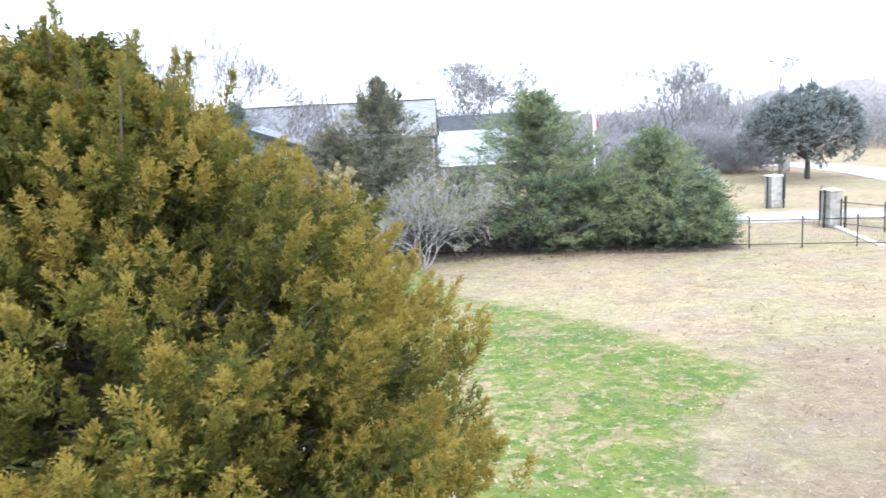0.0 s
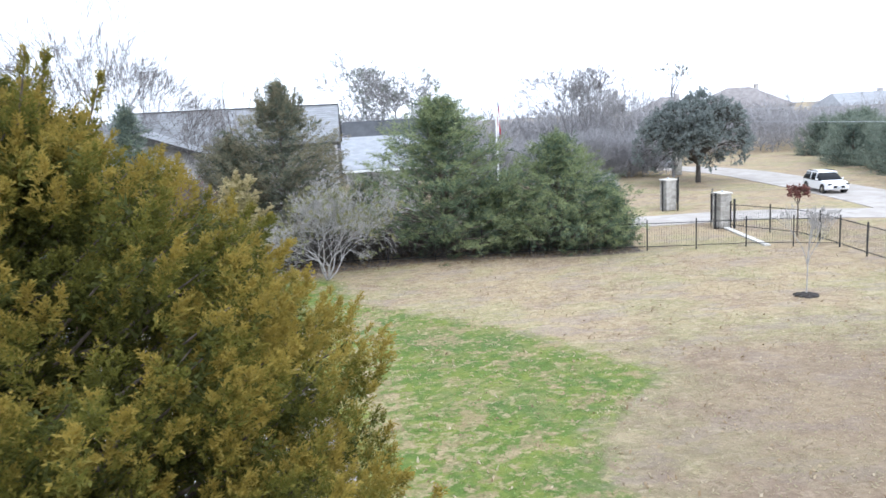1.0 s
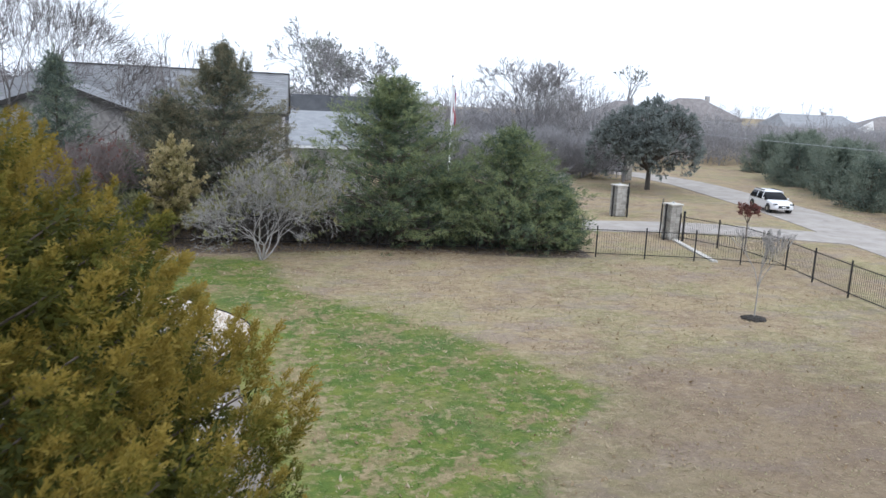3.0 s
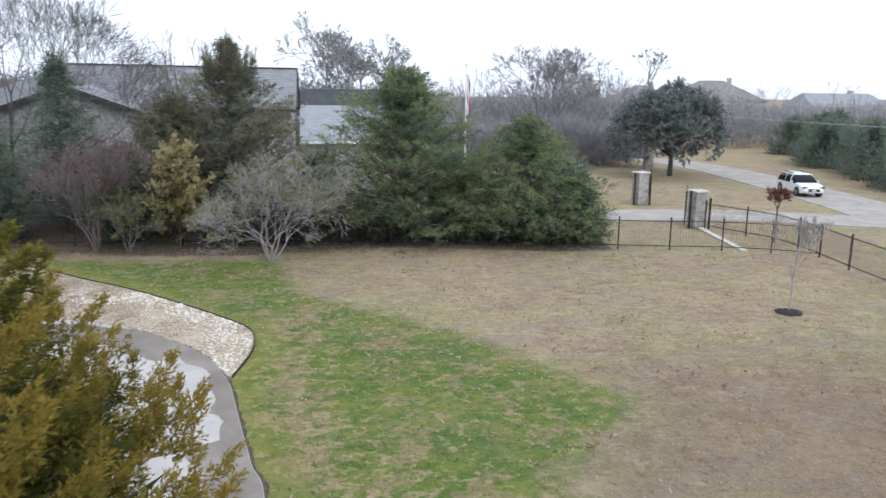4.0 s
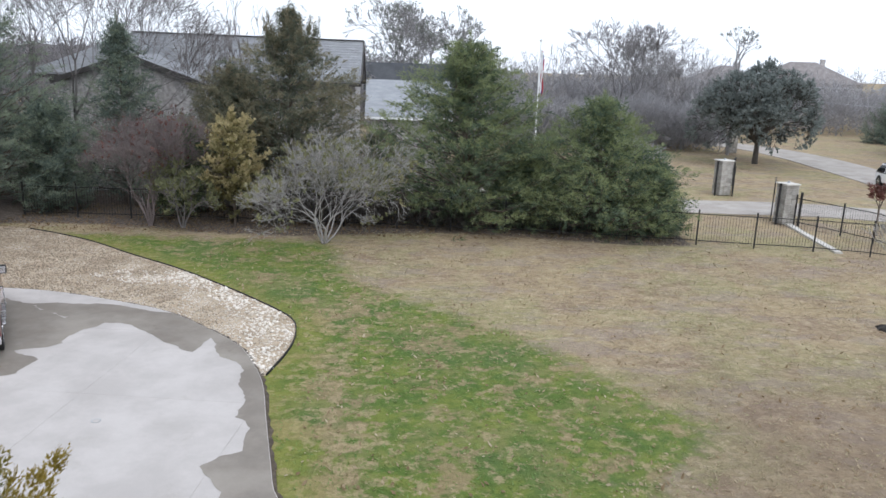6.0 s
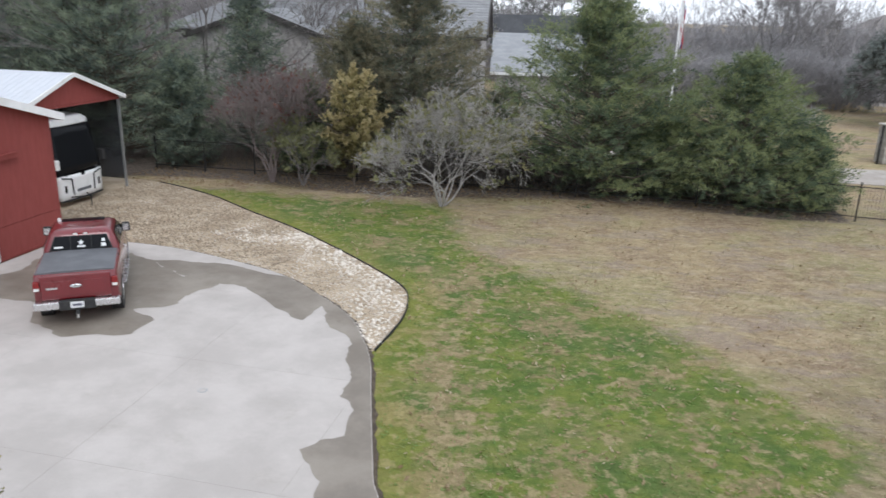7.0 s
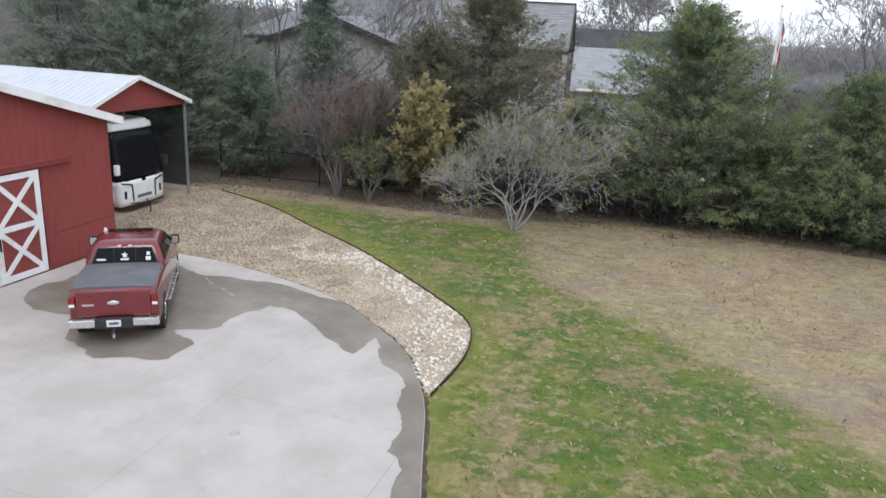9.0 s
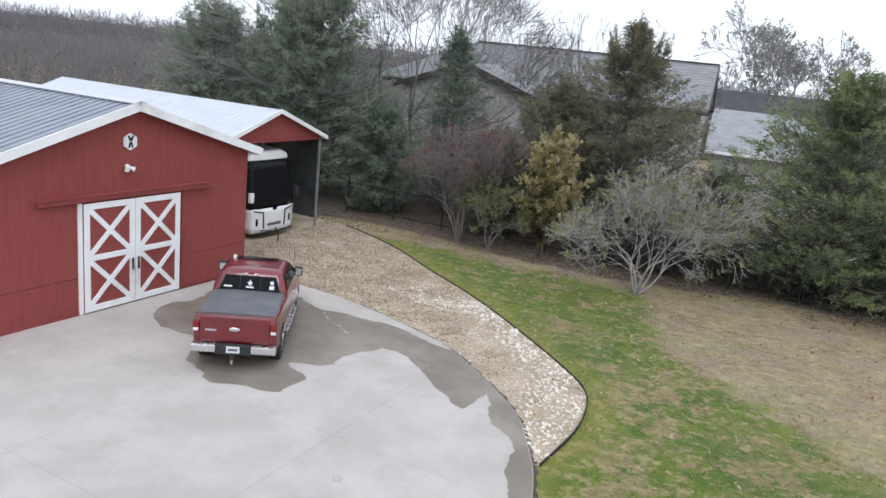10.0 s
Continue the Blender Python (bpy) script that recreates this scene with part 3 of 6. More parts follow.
# ---- barn ----
def build_barn():
    RISE, PEAK_Y, RIDGE, L, R, DEPTH = 0.305, 1.6, 5.76, -3.5, 6.2, 15.0
    top = lambda y: RIDGE - 0.16 - RISE * abs(y - PEAK_Y)
    barn = thing("barn", BARN, "red board-sided barn with white trim and ribbed metal roof", "barn")
    # shell: front wall set behind the boards, with the doorway cut through
    bm = bmesh.new()
    out = [(L, 0), (0.0, 0), (0.0, 3.05), (3.25, 3.05), (3.25, 0), (R, 0), (R, top(R)), (PEAK_Y, top(PEAK_Y)), (L, top(L))]
    a = [bm.verts.new((-0.03, y, z)) for y, z in out]
    b = [bm.verts.new((-0.18, y, z)) for y, z in out]
    for i in range(len(a)):
        bm.faces.new((a[i], a[(i + 1) % len(a)], b[(i + 1) % len(a)], b[i]))
    fs = [bm.faces.new(a), bm.faces.new(b[::-1])]
    bmesh.ops.triangulate(bm, faces=fs)
    part("front_wall", bm, M_RED, barn)
    part("side_wall", boxed(-DEPTH, -0.18, R - 0.15, R, 0, top(R)), M_RED, barn)
    part("side_wall", boxed(-DEPTH, -0.18, L, L + 0.15, 0, top(L)), M_RED, barn)
    part("back_wall", prism(bmesh.new(), [(-DEPTH, L), (-DEPTH, R), (-DEPTH + 0.15, R), (-DEPTH + 0.15, L)], 0, top(L)), M_RED, barn)
    # vertical siding boards, in two courses
    y, w = L, 0.3
    while y < R - 0.01:
        y1 = min(y + w, R)
        mid = (y + y1) / 2
        spans = [(0.04, 1.06), (1.075, None)]
        if -0.02 < mid < 3.27:
            spans = [(3.05, None)]
        for z0, z1 in spans:
            bm = bmesh.new()
            ya, yb = y + 0.0008, y1 - 0.0008
            za, zb = (top(ya), top(yb)) if z1 is None else (z1, z1)
            ring = [[(x, ya, z0), (x, yb, z0), (x, yb, zb)] + ([(x, PEAK_Y, top(PEAK_Y))] if z1 is None and ya < PEAK_Y < yb else []) + [(x, ya, za)] for x in (-0.03, 0.0)]
            part("siding_board", loft(bm, ring), M_RED, barn)
        y = y1
    part("base_board", boxed(-0.02, 0.025, L, -0.02, 0.0, 0.1), M_RED, barn)
    part("base_board", boxed(-0.02, 0.025, 3.28, R, 0.0, 0.1), M_RED, barn)
    # roof panels with ribs
    for side in (1, -1):
        eave = R + 0.33 if side > 0 else L - 0.45
        run = abs(eave - PEAK_Y)
        z_e = RIDGE - RISE * run
        n = 17
        for k in range(n):
            x1 = 0.3 - k * 0.91
            x0 = x1 - 0.905
            bm = bmesh.new()
            def sheet(xa, xb, lift, th):
                p = [(xa, PEAK_Y, RIDGE + lift), (xb, PEAK_Y, RIDGE + lift), (xb, eave, z_e + lift), (xa, eave, z_e + lift)]
                loft(bm, [[(a, b, c - th) for a, b, c in p], p])
            sheet(x0, x1, 0, 0.05)
            for q in range(3):
                xc = x0 + 0.15 + q * 0.3
                sheet(xc - 0.022, xc + 0.022, 0.032, 0.03)
            part("roof_panel", bm, M_ROOF_METAL, barn)
        bm = bmesh.new()
        beam(bm, (0.32, PEAK_Y, RIDGE - 0.08), (0.32, eave, z_e - 0.08), 0.05, 0.24)
        part("rake_trim", bm, M_WHITE, barn)
        part("eave_trim", boxed(-DEPTH, 0.33, eave - 0.02, eave + 0.03, z_e - 0.2, z_e + 0.01), M_WHITE, barn)
    bm = bmesh.new()
    for side in (1, -1):
        loft(bm, [[(x, PEAK_Y, RIDGE + 0.05), (x, PEAK_Y, RIDGE + 0.07), (x, PEAK_Y + side * 0.2, RIDGE + 0.07 - RISE * 0.2), (x, PEAK_Y + side * 0.2, RIDGE + 0.045 - RISE * 0.2)] for x in (-DEPTH, 0.36)])
    part("ridge_cap", bm, M_ROOF_WHITE, barn)
    # cupola on the ridge
    cup = part("cupola", boxed(-9.0, -7.8, PEAK_Y - 0.6, PEAK_Y + 0.6, RIDGE - 0.3, RIDGE + 0.85, bevel=0.02), M_RED, barn)
    bm = bmesh.new()
    c, e = Vector((-8.4, PEAK_Y, RIDGE + 1.5)), 0.8
    q = [bm.verts.new((-8.4 + sx * e, PEAK_Y + sy * e, RIDGE + 0.82)) for sx, sy in ((-1, -1), (1, -1), (1, 1), (-1, 1))]
    tip = bm.verts.new(c)
    for i in range(4):
        bm.faces.new((q[i], q[(i + 1) % 4], tip))
    bm.faces.new(q[::-1])
    part("cupola_roof", bm, M_ROOF_METAL, cup)
    # sliding double doors with crossed braces
    for k, (y0, y1) in enumerate(((0.0, 1.62), (1.64, 3.26))):
        door = part("sliding_door", boxed(0.04, 0.075, y0, y1, 0.06, 3.1), M_RED, barn, "red plank door leaf framed in white with crossed braces")
        t = 0.17
        for nm, spec in (("stile", (y0, y0 + t, 0.06, 3.1)), ("stile", (y1 - t, y1, 0.06, 3.1)), ("rail", (y0 + t, y1 - t, 2.93, 3.1)), ("rail", (y0 + t, y1 - t, 1.5, 1.66)), ("rail", (y0 + t, y1 - t, 0.06, 0.24))):
            part(nm, boxed(0.076, 0.112, spec[0], spec[1], spec[2], spec[3], bevel=0.006), M_WHITE, door)
        for za, zb in ((0.24, 1.5), (1.66, 2.93)):
            for s in (0, 1):
                p0, p1 = (y0 + t, za if s else zb), (y1 - t, zb if s else za)
                bm = bmesh.new()
                beam(bm, (0.09 + 0.004 * s, *p0), (0.09 + 0.004 * s, *p1), 0.14, 0.03, up=(1, 0, 0))
                part("brace", bm, M_WHITE, door)
        yh = y1 - 0.09 if k == 0 else y0 + 0.09
        part("handle", boxed(0.115, 0.15, yh - 0.025, yh + 0.025, 1.02, 1.38, bevel=0.008), M_BLACK_IRON, door, "black iron pull handle")
    track = part("door_track", boxed(0.0, 0.15, -1.3, 4.5, 3.16, 3.3, bevel=0.01), M_RED, barn, "red boxed sliding-door track")
    part("track_cover", boxed(-0.001, 0.19, -1.32, 4.52, 3.3, 3.325), M_RED, track)
    part("jamb", boxed(-0.001, 0.06, -0.13, -0.02, 0.03, 3.12), M_WHITE, barn)
    return barn


build_barn()


def build_wall_emblem():
    m = BARN @ pose(0.0, 1.52, 4.68)
    ob = thing("wall_emblem", m, "round white emblem with dark bars on the barn gable", "wall sign")
    bm = bmesh.new()
    bar(bm, (0.0, 0, 0), (0.045, 0, 0), 0.24, 6)
    part("plate", bm, M_WHITE, ob)
    bm = bmesh.new()
    for s in (-1, 1):
        beam(bm, (0.05, s * 0.075, 0.17), (0.05, s * 0.012, 0.03), 0.055, 0.014, up=(1, 0, 0))
        beam(bm, (0.052, s * 0.012, 0.0), (0.052, s * 0.06, -0.16), 0.05, 0.014, up=(1, 0, 0))
    part("emblem_bars", bm, M_BLACK_IRON, ob)
    m = BARN @ pose(0.0, 1.42, 3.98)
    ob = thing("flood_light", m, "white twin floodlight on the barn gable", "lamp")
    part("base", bar(bmesh.new(), (0, 0, 0.02), (0.06, 0, 0.02), 0.065, 14), M_WHITE, ob)
    for s in (-1, 1):
        bm = bmesh.new()
        bar(bm, (0.06, s * 0.035, 0.0), (0.18, s * 0.13, -0.05), 0.035, 12, 0.07)
        part("lamp_head", bm, M_WHITE, ob)


build_wall_emblem()


def build_carport():
    c = thing("carport", BARN @ pose(-2.85, 7.9, 0), "open red-gabled carport with white metal roof and steel posts", "carport")
    W, D, EZ, RZ = 5.9, 13.4, 4.1, 5.2
    mid = W / 2
    for s, e in ((1, W + 0.12), (-1, -0.08)):
        ze = RZ - (RZ - EZ) * abs(e - mid) / mid
        for k in range(15):
            x1 = 0.25 - k * 0.9
            bm = bmesh.new()
            def sheet(xa, xb, lift, th):
                p = [(xa, mid, RZ + lift), (xb, mid, RZ + lift), (xb, e, ze + lift), (xa, e, ze + lift)]
                loft(bm, [[(a, b, z - th) for a, b, z in p], p])
            sheet(x1 - 0.897, x1, 0.0, 0.04)
            for q in range(3):
                xc = x1 - 0.75 + q * 0.3
                sheet(xc - 0.016, xc + 0.016, 0.01, 0.009)
            part("roof_panel", bm, M_ROOF_WHITE, c)
        part("rake_trim", beam(bmesh.new(), (0.27, mid, RZ - 0.05), (0.27, e, ze - 0.05), 0.04, 0.16), M_WHITE, c)
        part("eave_trim", boxed(-D, 0.28, e - 0.02, e + 0.02, ze - 0.14, ze + 0.0), M_WHITE, c)
    for x in (0.0, -D + 0.4):
        bm = bmesh.new()
        loft(bm, [[(x + t, 0.06, EZ - 0.1), (x + t, W - 0.02, EZ - 0.1), (x + t, W - 0.02, EZ - 0.02), (x + t, mid, RZ - 0.05), (x + t, 0.06, EZ - 0.02)] for t in (-0.03, 0.03)])
        part("gable_panel", bm, M_RED, c)
    part("header_beam", boxed(-0.05, 0.05, 0.1, W - 0.05, EZ - 0.2, EZ - 0.11), M_RED, c)
    for x in (0.0, -3.2, -6.4, -9.6, -12.8):
        for y in (0.12, W - 0.05):
            part("post", boxed(x - 0.045, x + 0.045, y - 0.045, y + 0.045, 0, EZ - 0.05, bevel=0.008), M_STEEL, c)
        part("truss", beam(bmesh.new(), (x - 0.06, 0.1, EZ - 0.06), (x - 0.06, W - 0.05, EZ - 0.06), 0.07, 0.09), M_STEEL, c)
    for k in range(4):
        part("shade_screen", boxed(-3.15 - 3.2 * k, -0.05 - 3.2 * k, W - 0.015, W + 0.002, 0.35, EZ - 0.2), M_SCREEN, c, "dark shade cloth hung between the posts")
    for y in (0.12, W - 0.05):
        part("eave_beam", boxed(-D + 0.2, 0.05, y - 0.04, y + 0.04, EZ - 0.16, EZ - 0.05), M_STEEL, c)


build_carport()


# ---- plants ----
def rod_mesh(name, segs, material, parent=None, label="", sides=4):
    """Tapered rods: rows of two ends and two radii."""
    s = np.array(segs, float)
    a, b, ra, rb = s[:, 0:3], s[:, 3:6], s[:, 6], s[:, 7]
    d = b - a
    d /= np.linalg.norm(d, axis=1)[:, None] + 1e-9
    ref = np.where(np.abs(d[:, 2:3]) > 0.9, [[1.0, 0, 0]], [[0, 0, 1.0]])
    u = np.cross(d, ref)
    u /= np.linalg.norm(u, axis=1)[:, None]
    w = np.cross(d, u)
    ang = np.arange(sides) / sides * 2 * np.pi
    ring = np.cos(ang)[None, :, None] * u[:, None] + np.sin(ang)[None, :, None] * w[:, None]
    va = a[:, None] + ring * ra[:, None, None]
    vb = b[:, None] + ring * rb[:, None, None]
    v = np.concatenate([va, vb], 1).reshape(-1, 3)
    o = np.arange(len(s))[:, None] * 2 * sides
    k = np.arange(sides)
    f = np.stack([o + k, o + (k + 1) % sides, o + sides + (k + 1) % sides, o + sides + k], -1).reshape(-1, 4)
    return tri_mesh(name, v, f, material, parent, label, smooth=True)


def unit(v):
    return v / (np.linalg.norm(v, axis=-1, keepdims=True) + 1e-9)


def sprays(rng, centre, heading, size, tone, leaves=12, slim=0.12, reach=0.55):
    """Feathery sprays: slender leaflets along a short stem at each centre. Returns points, triangles, tones."""
    n = len(centre)
    c = np.repeat(centre, leaves, 0)
    h = np.repeat(unit(heading), leaves, 0)
    s = np.repeat(size, leaves)[:, None]
    u = np.tile(np.linspace(0, 1, leaves), n)[:, None]
    side = unit(np.cross(h, rng.normal(size=(n * leaves, 3))))
    vec = unit(h * rng.uniform(0.35, 1.0, (n * leaves, 1)) + side * rng.uniform(0.2, 0.9, (n * leaves, 1)))
    base = c + h * s * (u - 0.3) + side * s * 0.08
    length = s * reach * (1.15 - 0.6 * u) * rng.uniform(0.7, 1.2, (n * leaves, 1))
    w = unit(np.cross(vec, rng.normal(size=(n * leaves, 3)))) * s * slim
    v = np.stack([base - w, base + w, base + vec * length], 1).reshape(-1, 3)
    f = np.arange(len(v)).reshape(-1, 3)
    t = np.repeat(tone, leaves) + u[:, 0] * 0.25 + rng.normal(0, 0.06, n * leaves)
    return v, f, np.repeat(t, 3)


def juniper(pos, height, radius, leaf_mat, seed, label, branches=150, clumps=7, per=8, size=0.3, leaves=9, low=0.08, shape=0.8, belly=0.2, leaders=4, slim=0.1, reach=0.5, tone0=0.0, name="juniper_tree", group="", leader_spread=0.3, squash=0.2, flat=0.6, core=0.66, outline=None, category="tree", tone_var=0.14, plume=(1.0, 0.28), aim=(0.8, 0.5), spire=1.6, swell=1.0, fill=(0, 0.5), droop=0.0):
    """An upright juniper: trunk, limbs that carry pointed plumes of feathery sprays, ragged leaders at the top."""
    rng = np.random.default_rng(seed)
    tree = thing(name, pose(*pos, 0), label, category, group)
    segs = [(0, 0, -0.2, 0, 0, height * 0.5, radius * 0.05, radius * 0.03), (0, 0, height * 0.5, 0, 0, height * 0.9, radius * 0.03, 0.015)]
    C, H, S, T = [], [], [], []

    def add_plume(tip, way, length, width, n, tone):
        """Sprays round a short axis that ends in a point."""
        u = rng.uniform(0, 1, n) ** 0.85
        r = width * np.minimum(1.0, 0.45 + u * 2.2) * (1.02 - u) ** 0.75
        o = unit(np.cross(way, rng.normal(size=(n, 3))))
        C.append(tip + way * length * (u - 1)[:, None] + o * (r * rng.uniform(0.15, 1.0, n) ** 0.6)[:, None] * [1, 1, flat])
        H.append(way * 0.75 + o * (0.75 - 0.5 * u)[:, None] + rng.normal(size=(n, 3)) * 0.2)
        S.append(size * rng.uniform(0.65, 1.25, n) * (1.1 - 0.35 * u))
        # tips get their paler colour; light on each plume's upper side goes into tone
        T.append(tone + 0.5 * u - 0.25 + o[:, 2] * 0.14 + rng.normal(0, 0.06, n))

    for k in range(branches):
        f = ((k + rng.uniform()) / branches) ** 0.9
        zt = height * (low + f * (0.96 - low))
        az = k * 2.39996 + rng.normal(0, 0.3)
        g = (zt / height - low) / (1 - low)
        prof = (1 - g) ** shape * min(1.0, 0.6 + g / belly * 0.4)
        if outline:
            prof = float(np.interp(zt, [q[0] for q in outline], [q[1] for q in outline])) / radius
        env = radius * prof * (1 + squash * 0.5 * math.sin(2 * az + seed) + squash * np.clip(rng.normal(), -1.6, 0.9) * 0.8) + 0.08
        env = max(env * swell, 0.15)
        rise = rng.uniform(0.05, 0.5) + 0.5 * g
        out = np.array([math.cos(az), math.sin(az), 0])
        b1 = out * env + [0, 0, zt]
        b0 = np.array([0, 0, max(zt - env * rise, 0.25)])
        bend = b0 + (b1 - b0) * 0.55 + np.array([0, 0, -0.07 * env])
        r = 0.012 * radius * (1 - g) + 0.008
        inner = b0 + (b1 - b0) * 0.88
        segs += [(*b0, *bend, r, r * 0.7), (*bend, *inner, r * 0.7, 0.006)]
        tone_b = rng.normal(0, tone_var)
        m = max(2, int(clumps * (0.4 + 0.7 * env / radius)))
        across = np.array([-out[1], out[0], 0])
        for j, u in enumerate(1 - core * np.linspace(0, 1, m) ** 1.1):
            fan = rng.normal(0, 0.55) * (j > 0)
            way = unit(out * aim[0] * rng.uniform(0.6, 1.2) + across * fan * aim[0] + np.array([0, 0, aim[1] * rng.uniform(0.6, 1.5)]))
            length = plume[0] * rng.uniform(0.6, 1.15) * (1.0 - 0.35 * g)
            width = plume[1] * rng.uniform(0.7, 1.2) * (1.0 - 0.25 * g)
            w = 0.05 + 0.15 * env * (1.1 - u)
            tip = b0 + (b1 - b0) * u + across * rng.normal() * (w + 0.08 * env) * (j > 0) + rng.normal(size=3) * w * (j > 0)
            # tone falls towards the trunk, so the crown's inner shade is in its colour
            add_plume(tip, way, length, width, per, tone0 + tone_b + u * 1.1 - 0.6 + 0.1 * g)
    # old inner growth close to the limbs, toned darker to stand for crown shade
    for k in range(fill[0]):
        b = segs[2 + rng.integers(0, 2 * branches)]
        p = np.array(b[0:3]) + (np.array(b[3:6]) - np.array(b[0:3])) * rng.uniform(0.3, 1.0)
        if np.hypot(p[0], p[1]) > 0.22 * radius * (1.1 - p[2] / height):
            C.append((p + rng.normal(size=3) * fill[1] * 0.35)[None])
            H.append((unit(p * [1, 1, 0]) + rng.normal(size=3) * 0.7)[None])
            S.append(np.array([fill[1] * rng.uniform(0.7, 1.3)]))
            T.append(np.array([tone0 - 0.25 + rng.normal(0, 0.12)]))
    for k in range(leaders):
        az = k * 2.39996 + rng.normal(0, 0.2)
        off = np.array([math.cos(az), math.sin(az)]) * radius * leader_spread * math.sqrt(k / leaders)
        top = height - (spire * rng.uniform(0.1, 0.75) if k and not droop else droop * np.hypot(*off) * rng.uniform(0.75, 1.2))
        tip = np.array([off[0], off[1], top])
        base = np.array([off[0] * 0.6, off[1] * 0.6, top - spire * 1.15])
        segs.append((*base, *tip, 0.03, 0.006))
        way = unit(tip - base)
        add_plume(tip, way, spire, spire * 0.15, 5 * per, tone0 + 0.2)
        for j in range(12):
            a2, h = rng.uniform(0, 6.28), rng.uniform(0.25, 0.95)
            o = np.array([math.cos(a2), math.sin(a2), 0])
            p = base + (tip - base) * (1 - h) + o * spire * 0.3 * h
            add_plume(p + [0, 0, spire * 0.12], unit(o * 0.55 + [0, 0, 1.0]), spire * 0.38, spire * 0.09, max(6, per), tone0 + 0.15 + rng.normal(0, 0.1))
    C, H, S, T = (np.concatenate(q) for q in (C, H, S, T))
    rod_mesh("trunk", segs, M_BARK, tree, "grey-brown trunk and limbs", 5)
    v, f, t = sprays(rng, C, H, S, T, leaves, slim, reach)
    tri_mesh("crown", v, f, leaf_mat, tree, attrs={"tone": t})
    return tree


def grow(rng, segs, tips, p, d, length, r, depth, spread, up, kids=(2, 3), taper=0.72, wig=0.12, shrink=(0.62, 0.85)):
    """Branching growth: adds rods and notes the twig ends."""
    q, n = np.array(p, float), 2 if depth > 1 else 1
    d = d / np.linalg.norm(d)
    for i in range(n):
        e = q + d * length / n
        r1 = r * (1 - (1 - taper) * (i + 1) / n)
        segs.append((*q, *e, r * (1 - (1 - taper) * i / n), r1))
        q = e
        d = d + rng.normal(size=3) * wig + [0, 0, up * 0.25]
        d = d / np.linalg.norm(d)
    if depth == 0:
        tips.append((*q, *d))
        return
    for k in range(rng.integers(kids[0], kids[1] + 1)):
        s = np.cross(d, rng.normal(size=3))
        s = s / (np.linalg.norm(s) + 1e-9)
        nd = d + s * spread * rng.uniform(0.5, 1.3) + [0, 0, up]
        grow(rng, segs, tips, q, nd, length * rng.uniform(*shrink), r * taper * rng.uniform(0.6, 0.9), depth - 1, spread, up, kids, taper, wig, shrink)


def bare_plant(name, pos, stems, first, radius, depth, spread, up, seed, mat, label, category="tree", open_angle=0.3, open_var=(0.6, 1.35), kids=(2, 3), group="", trunk=0.0, leaf=None, leaf_share=0.0, leaf_size=0.12, min_z=None, max_z=None, wig=0.12, shrink=(0.62, 0.85), tone0=0.3, leaf_n=5, thin=0.004, split=0.3):
    rng = np.random.default_rng(seed)
    ob = thing(name, pose(*pos, 0), label, category, group)
    segs, tips = [], []
    z0 = 0.0
    if trunk:
        segs.append((0, 0, -0.15, 0.02, 0.01, trunk, radius * 1.35, radius))
        z0 = trunk
    for k in range(stems):
        az = 2 * math.pi * (k + rng.uniform(-0.3, 0.3)) / stems
        o = open_angle * rng.uniform(*open_var)
        grow(rng, segs, tips, (0.06 * math.cos(az) * (not trunk), 0.06 * math.sin(az) * (not trunk), z0 - 0.08), np.array([math.cos(az) * o, math.sin(az) * o, 1.0]), first * rng.uniform(0.8, 1.15), radius * rng.uniform(0.7, 1.0), depth, spread, up, kids, 0.72, wig, shrink)
    segs = np.array(segs)
    segs[:, 6:] = np.maximum(segs[:, 6:], thin)
    thick = segs[:, 6] > split * radius
    rod_mesh("trunk", segs[thick], mat, ob, "bare trunk and main limbs", 6)
    rod_mesh("twig_crown", segs[~thick], mat, ob, "crown of fine bare twigs", 3)
    if leaf:
        t = np.array(tips)
        if min_z is not None:
            t = t[t[:, 2] > min_z]
        if max_z is not None:
            t = t[t[:, 2] < max_z]
        t = t[rng.uniform(size=len(t)) < leaf_share]
        c = t[:, :3] + rng.normal(0, 0.06, (len(t), 3))
        v, f, tn = sprays(rng, c, t[:, 3:] + rng.normal(0, 0.5, (len(t), 3)), leaf_size * rng.uniform(0.7, 1.4, len(t)), np.full(len(t), tone0) + rng.normal(0, 0.2, len(t)), leaf_n, 0.22, 0.8)
        tri_mesh("foliage", v, f, leaf, ob, attrs={"tone": tn})
    return ob


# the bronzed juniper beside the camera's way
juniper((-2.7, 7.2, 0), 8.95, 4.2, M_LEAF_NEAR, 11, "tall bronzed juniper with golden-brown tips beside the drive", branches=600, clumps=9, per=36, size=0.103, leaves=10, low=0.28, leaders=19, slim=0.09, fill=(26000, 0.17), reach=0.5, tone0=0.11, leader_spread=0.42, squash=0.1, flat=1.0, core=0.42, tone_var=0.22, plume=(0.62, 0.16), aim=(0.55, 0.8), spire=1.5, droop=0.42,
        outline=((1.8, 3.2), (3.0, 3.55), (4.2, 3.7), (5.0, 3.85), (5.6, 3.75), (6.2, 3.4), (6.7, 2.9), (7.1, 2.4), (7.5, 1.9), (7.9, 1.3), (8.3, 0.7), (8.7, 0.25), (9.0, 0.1)))

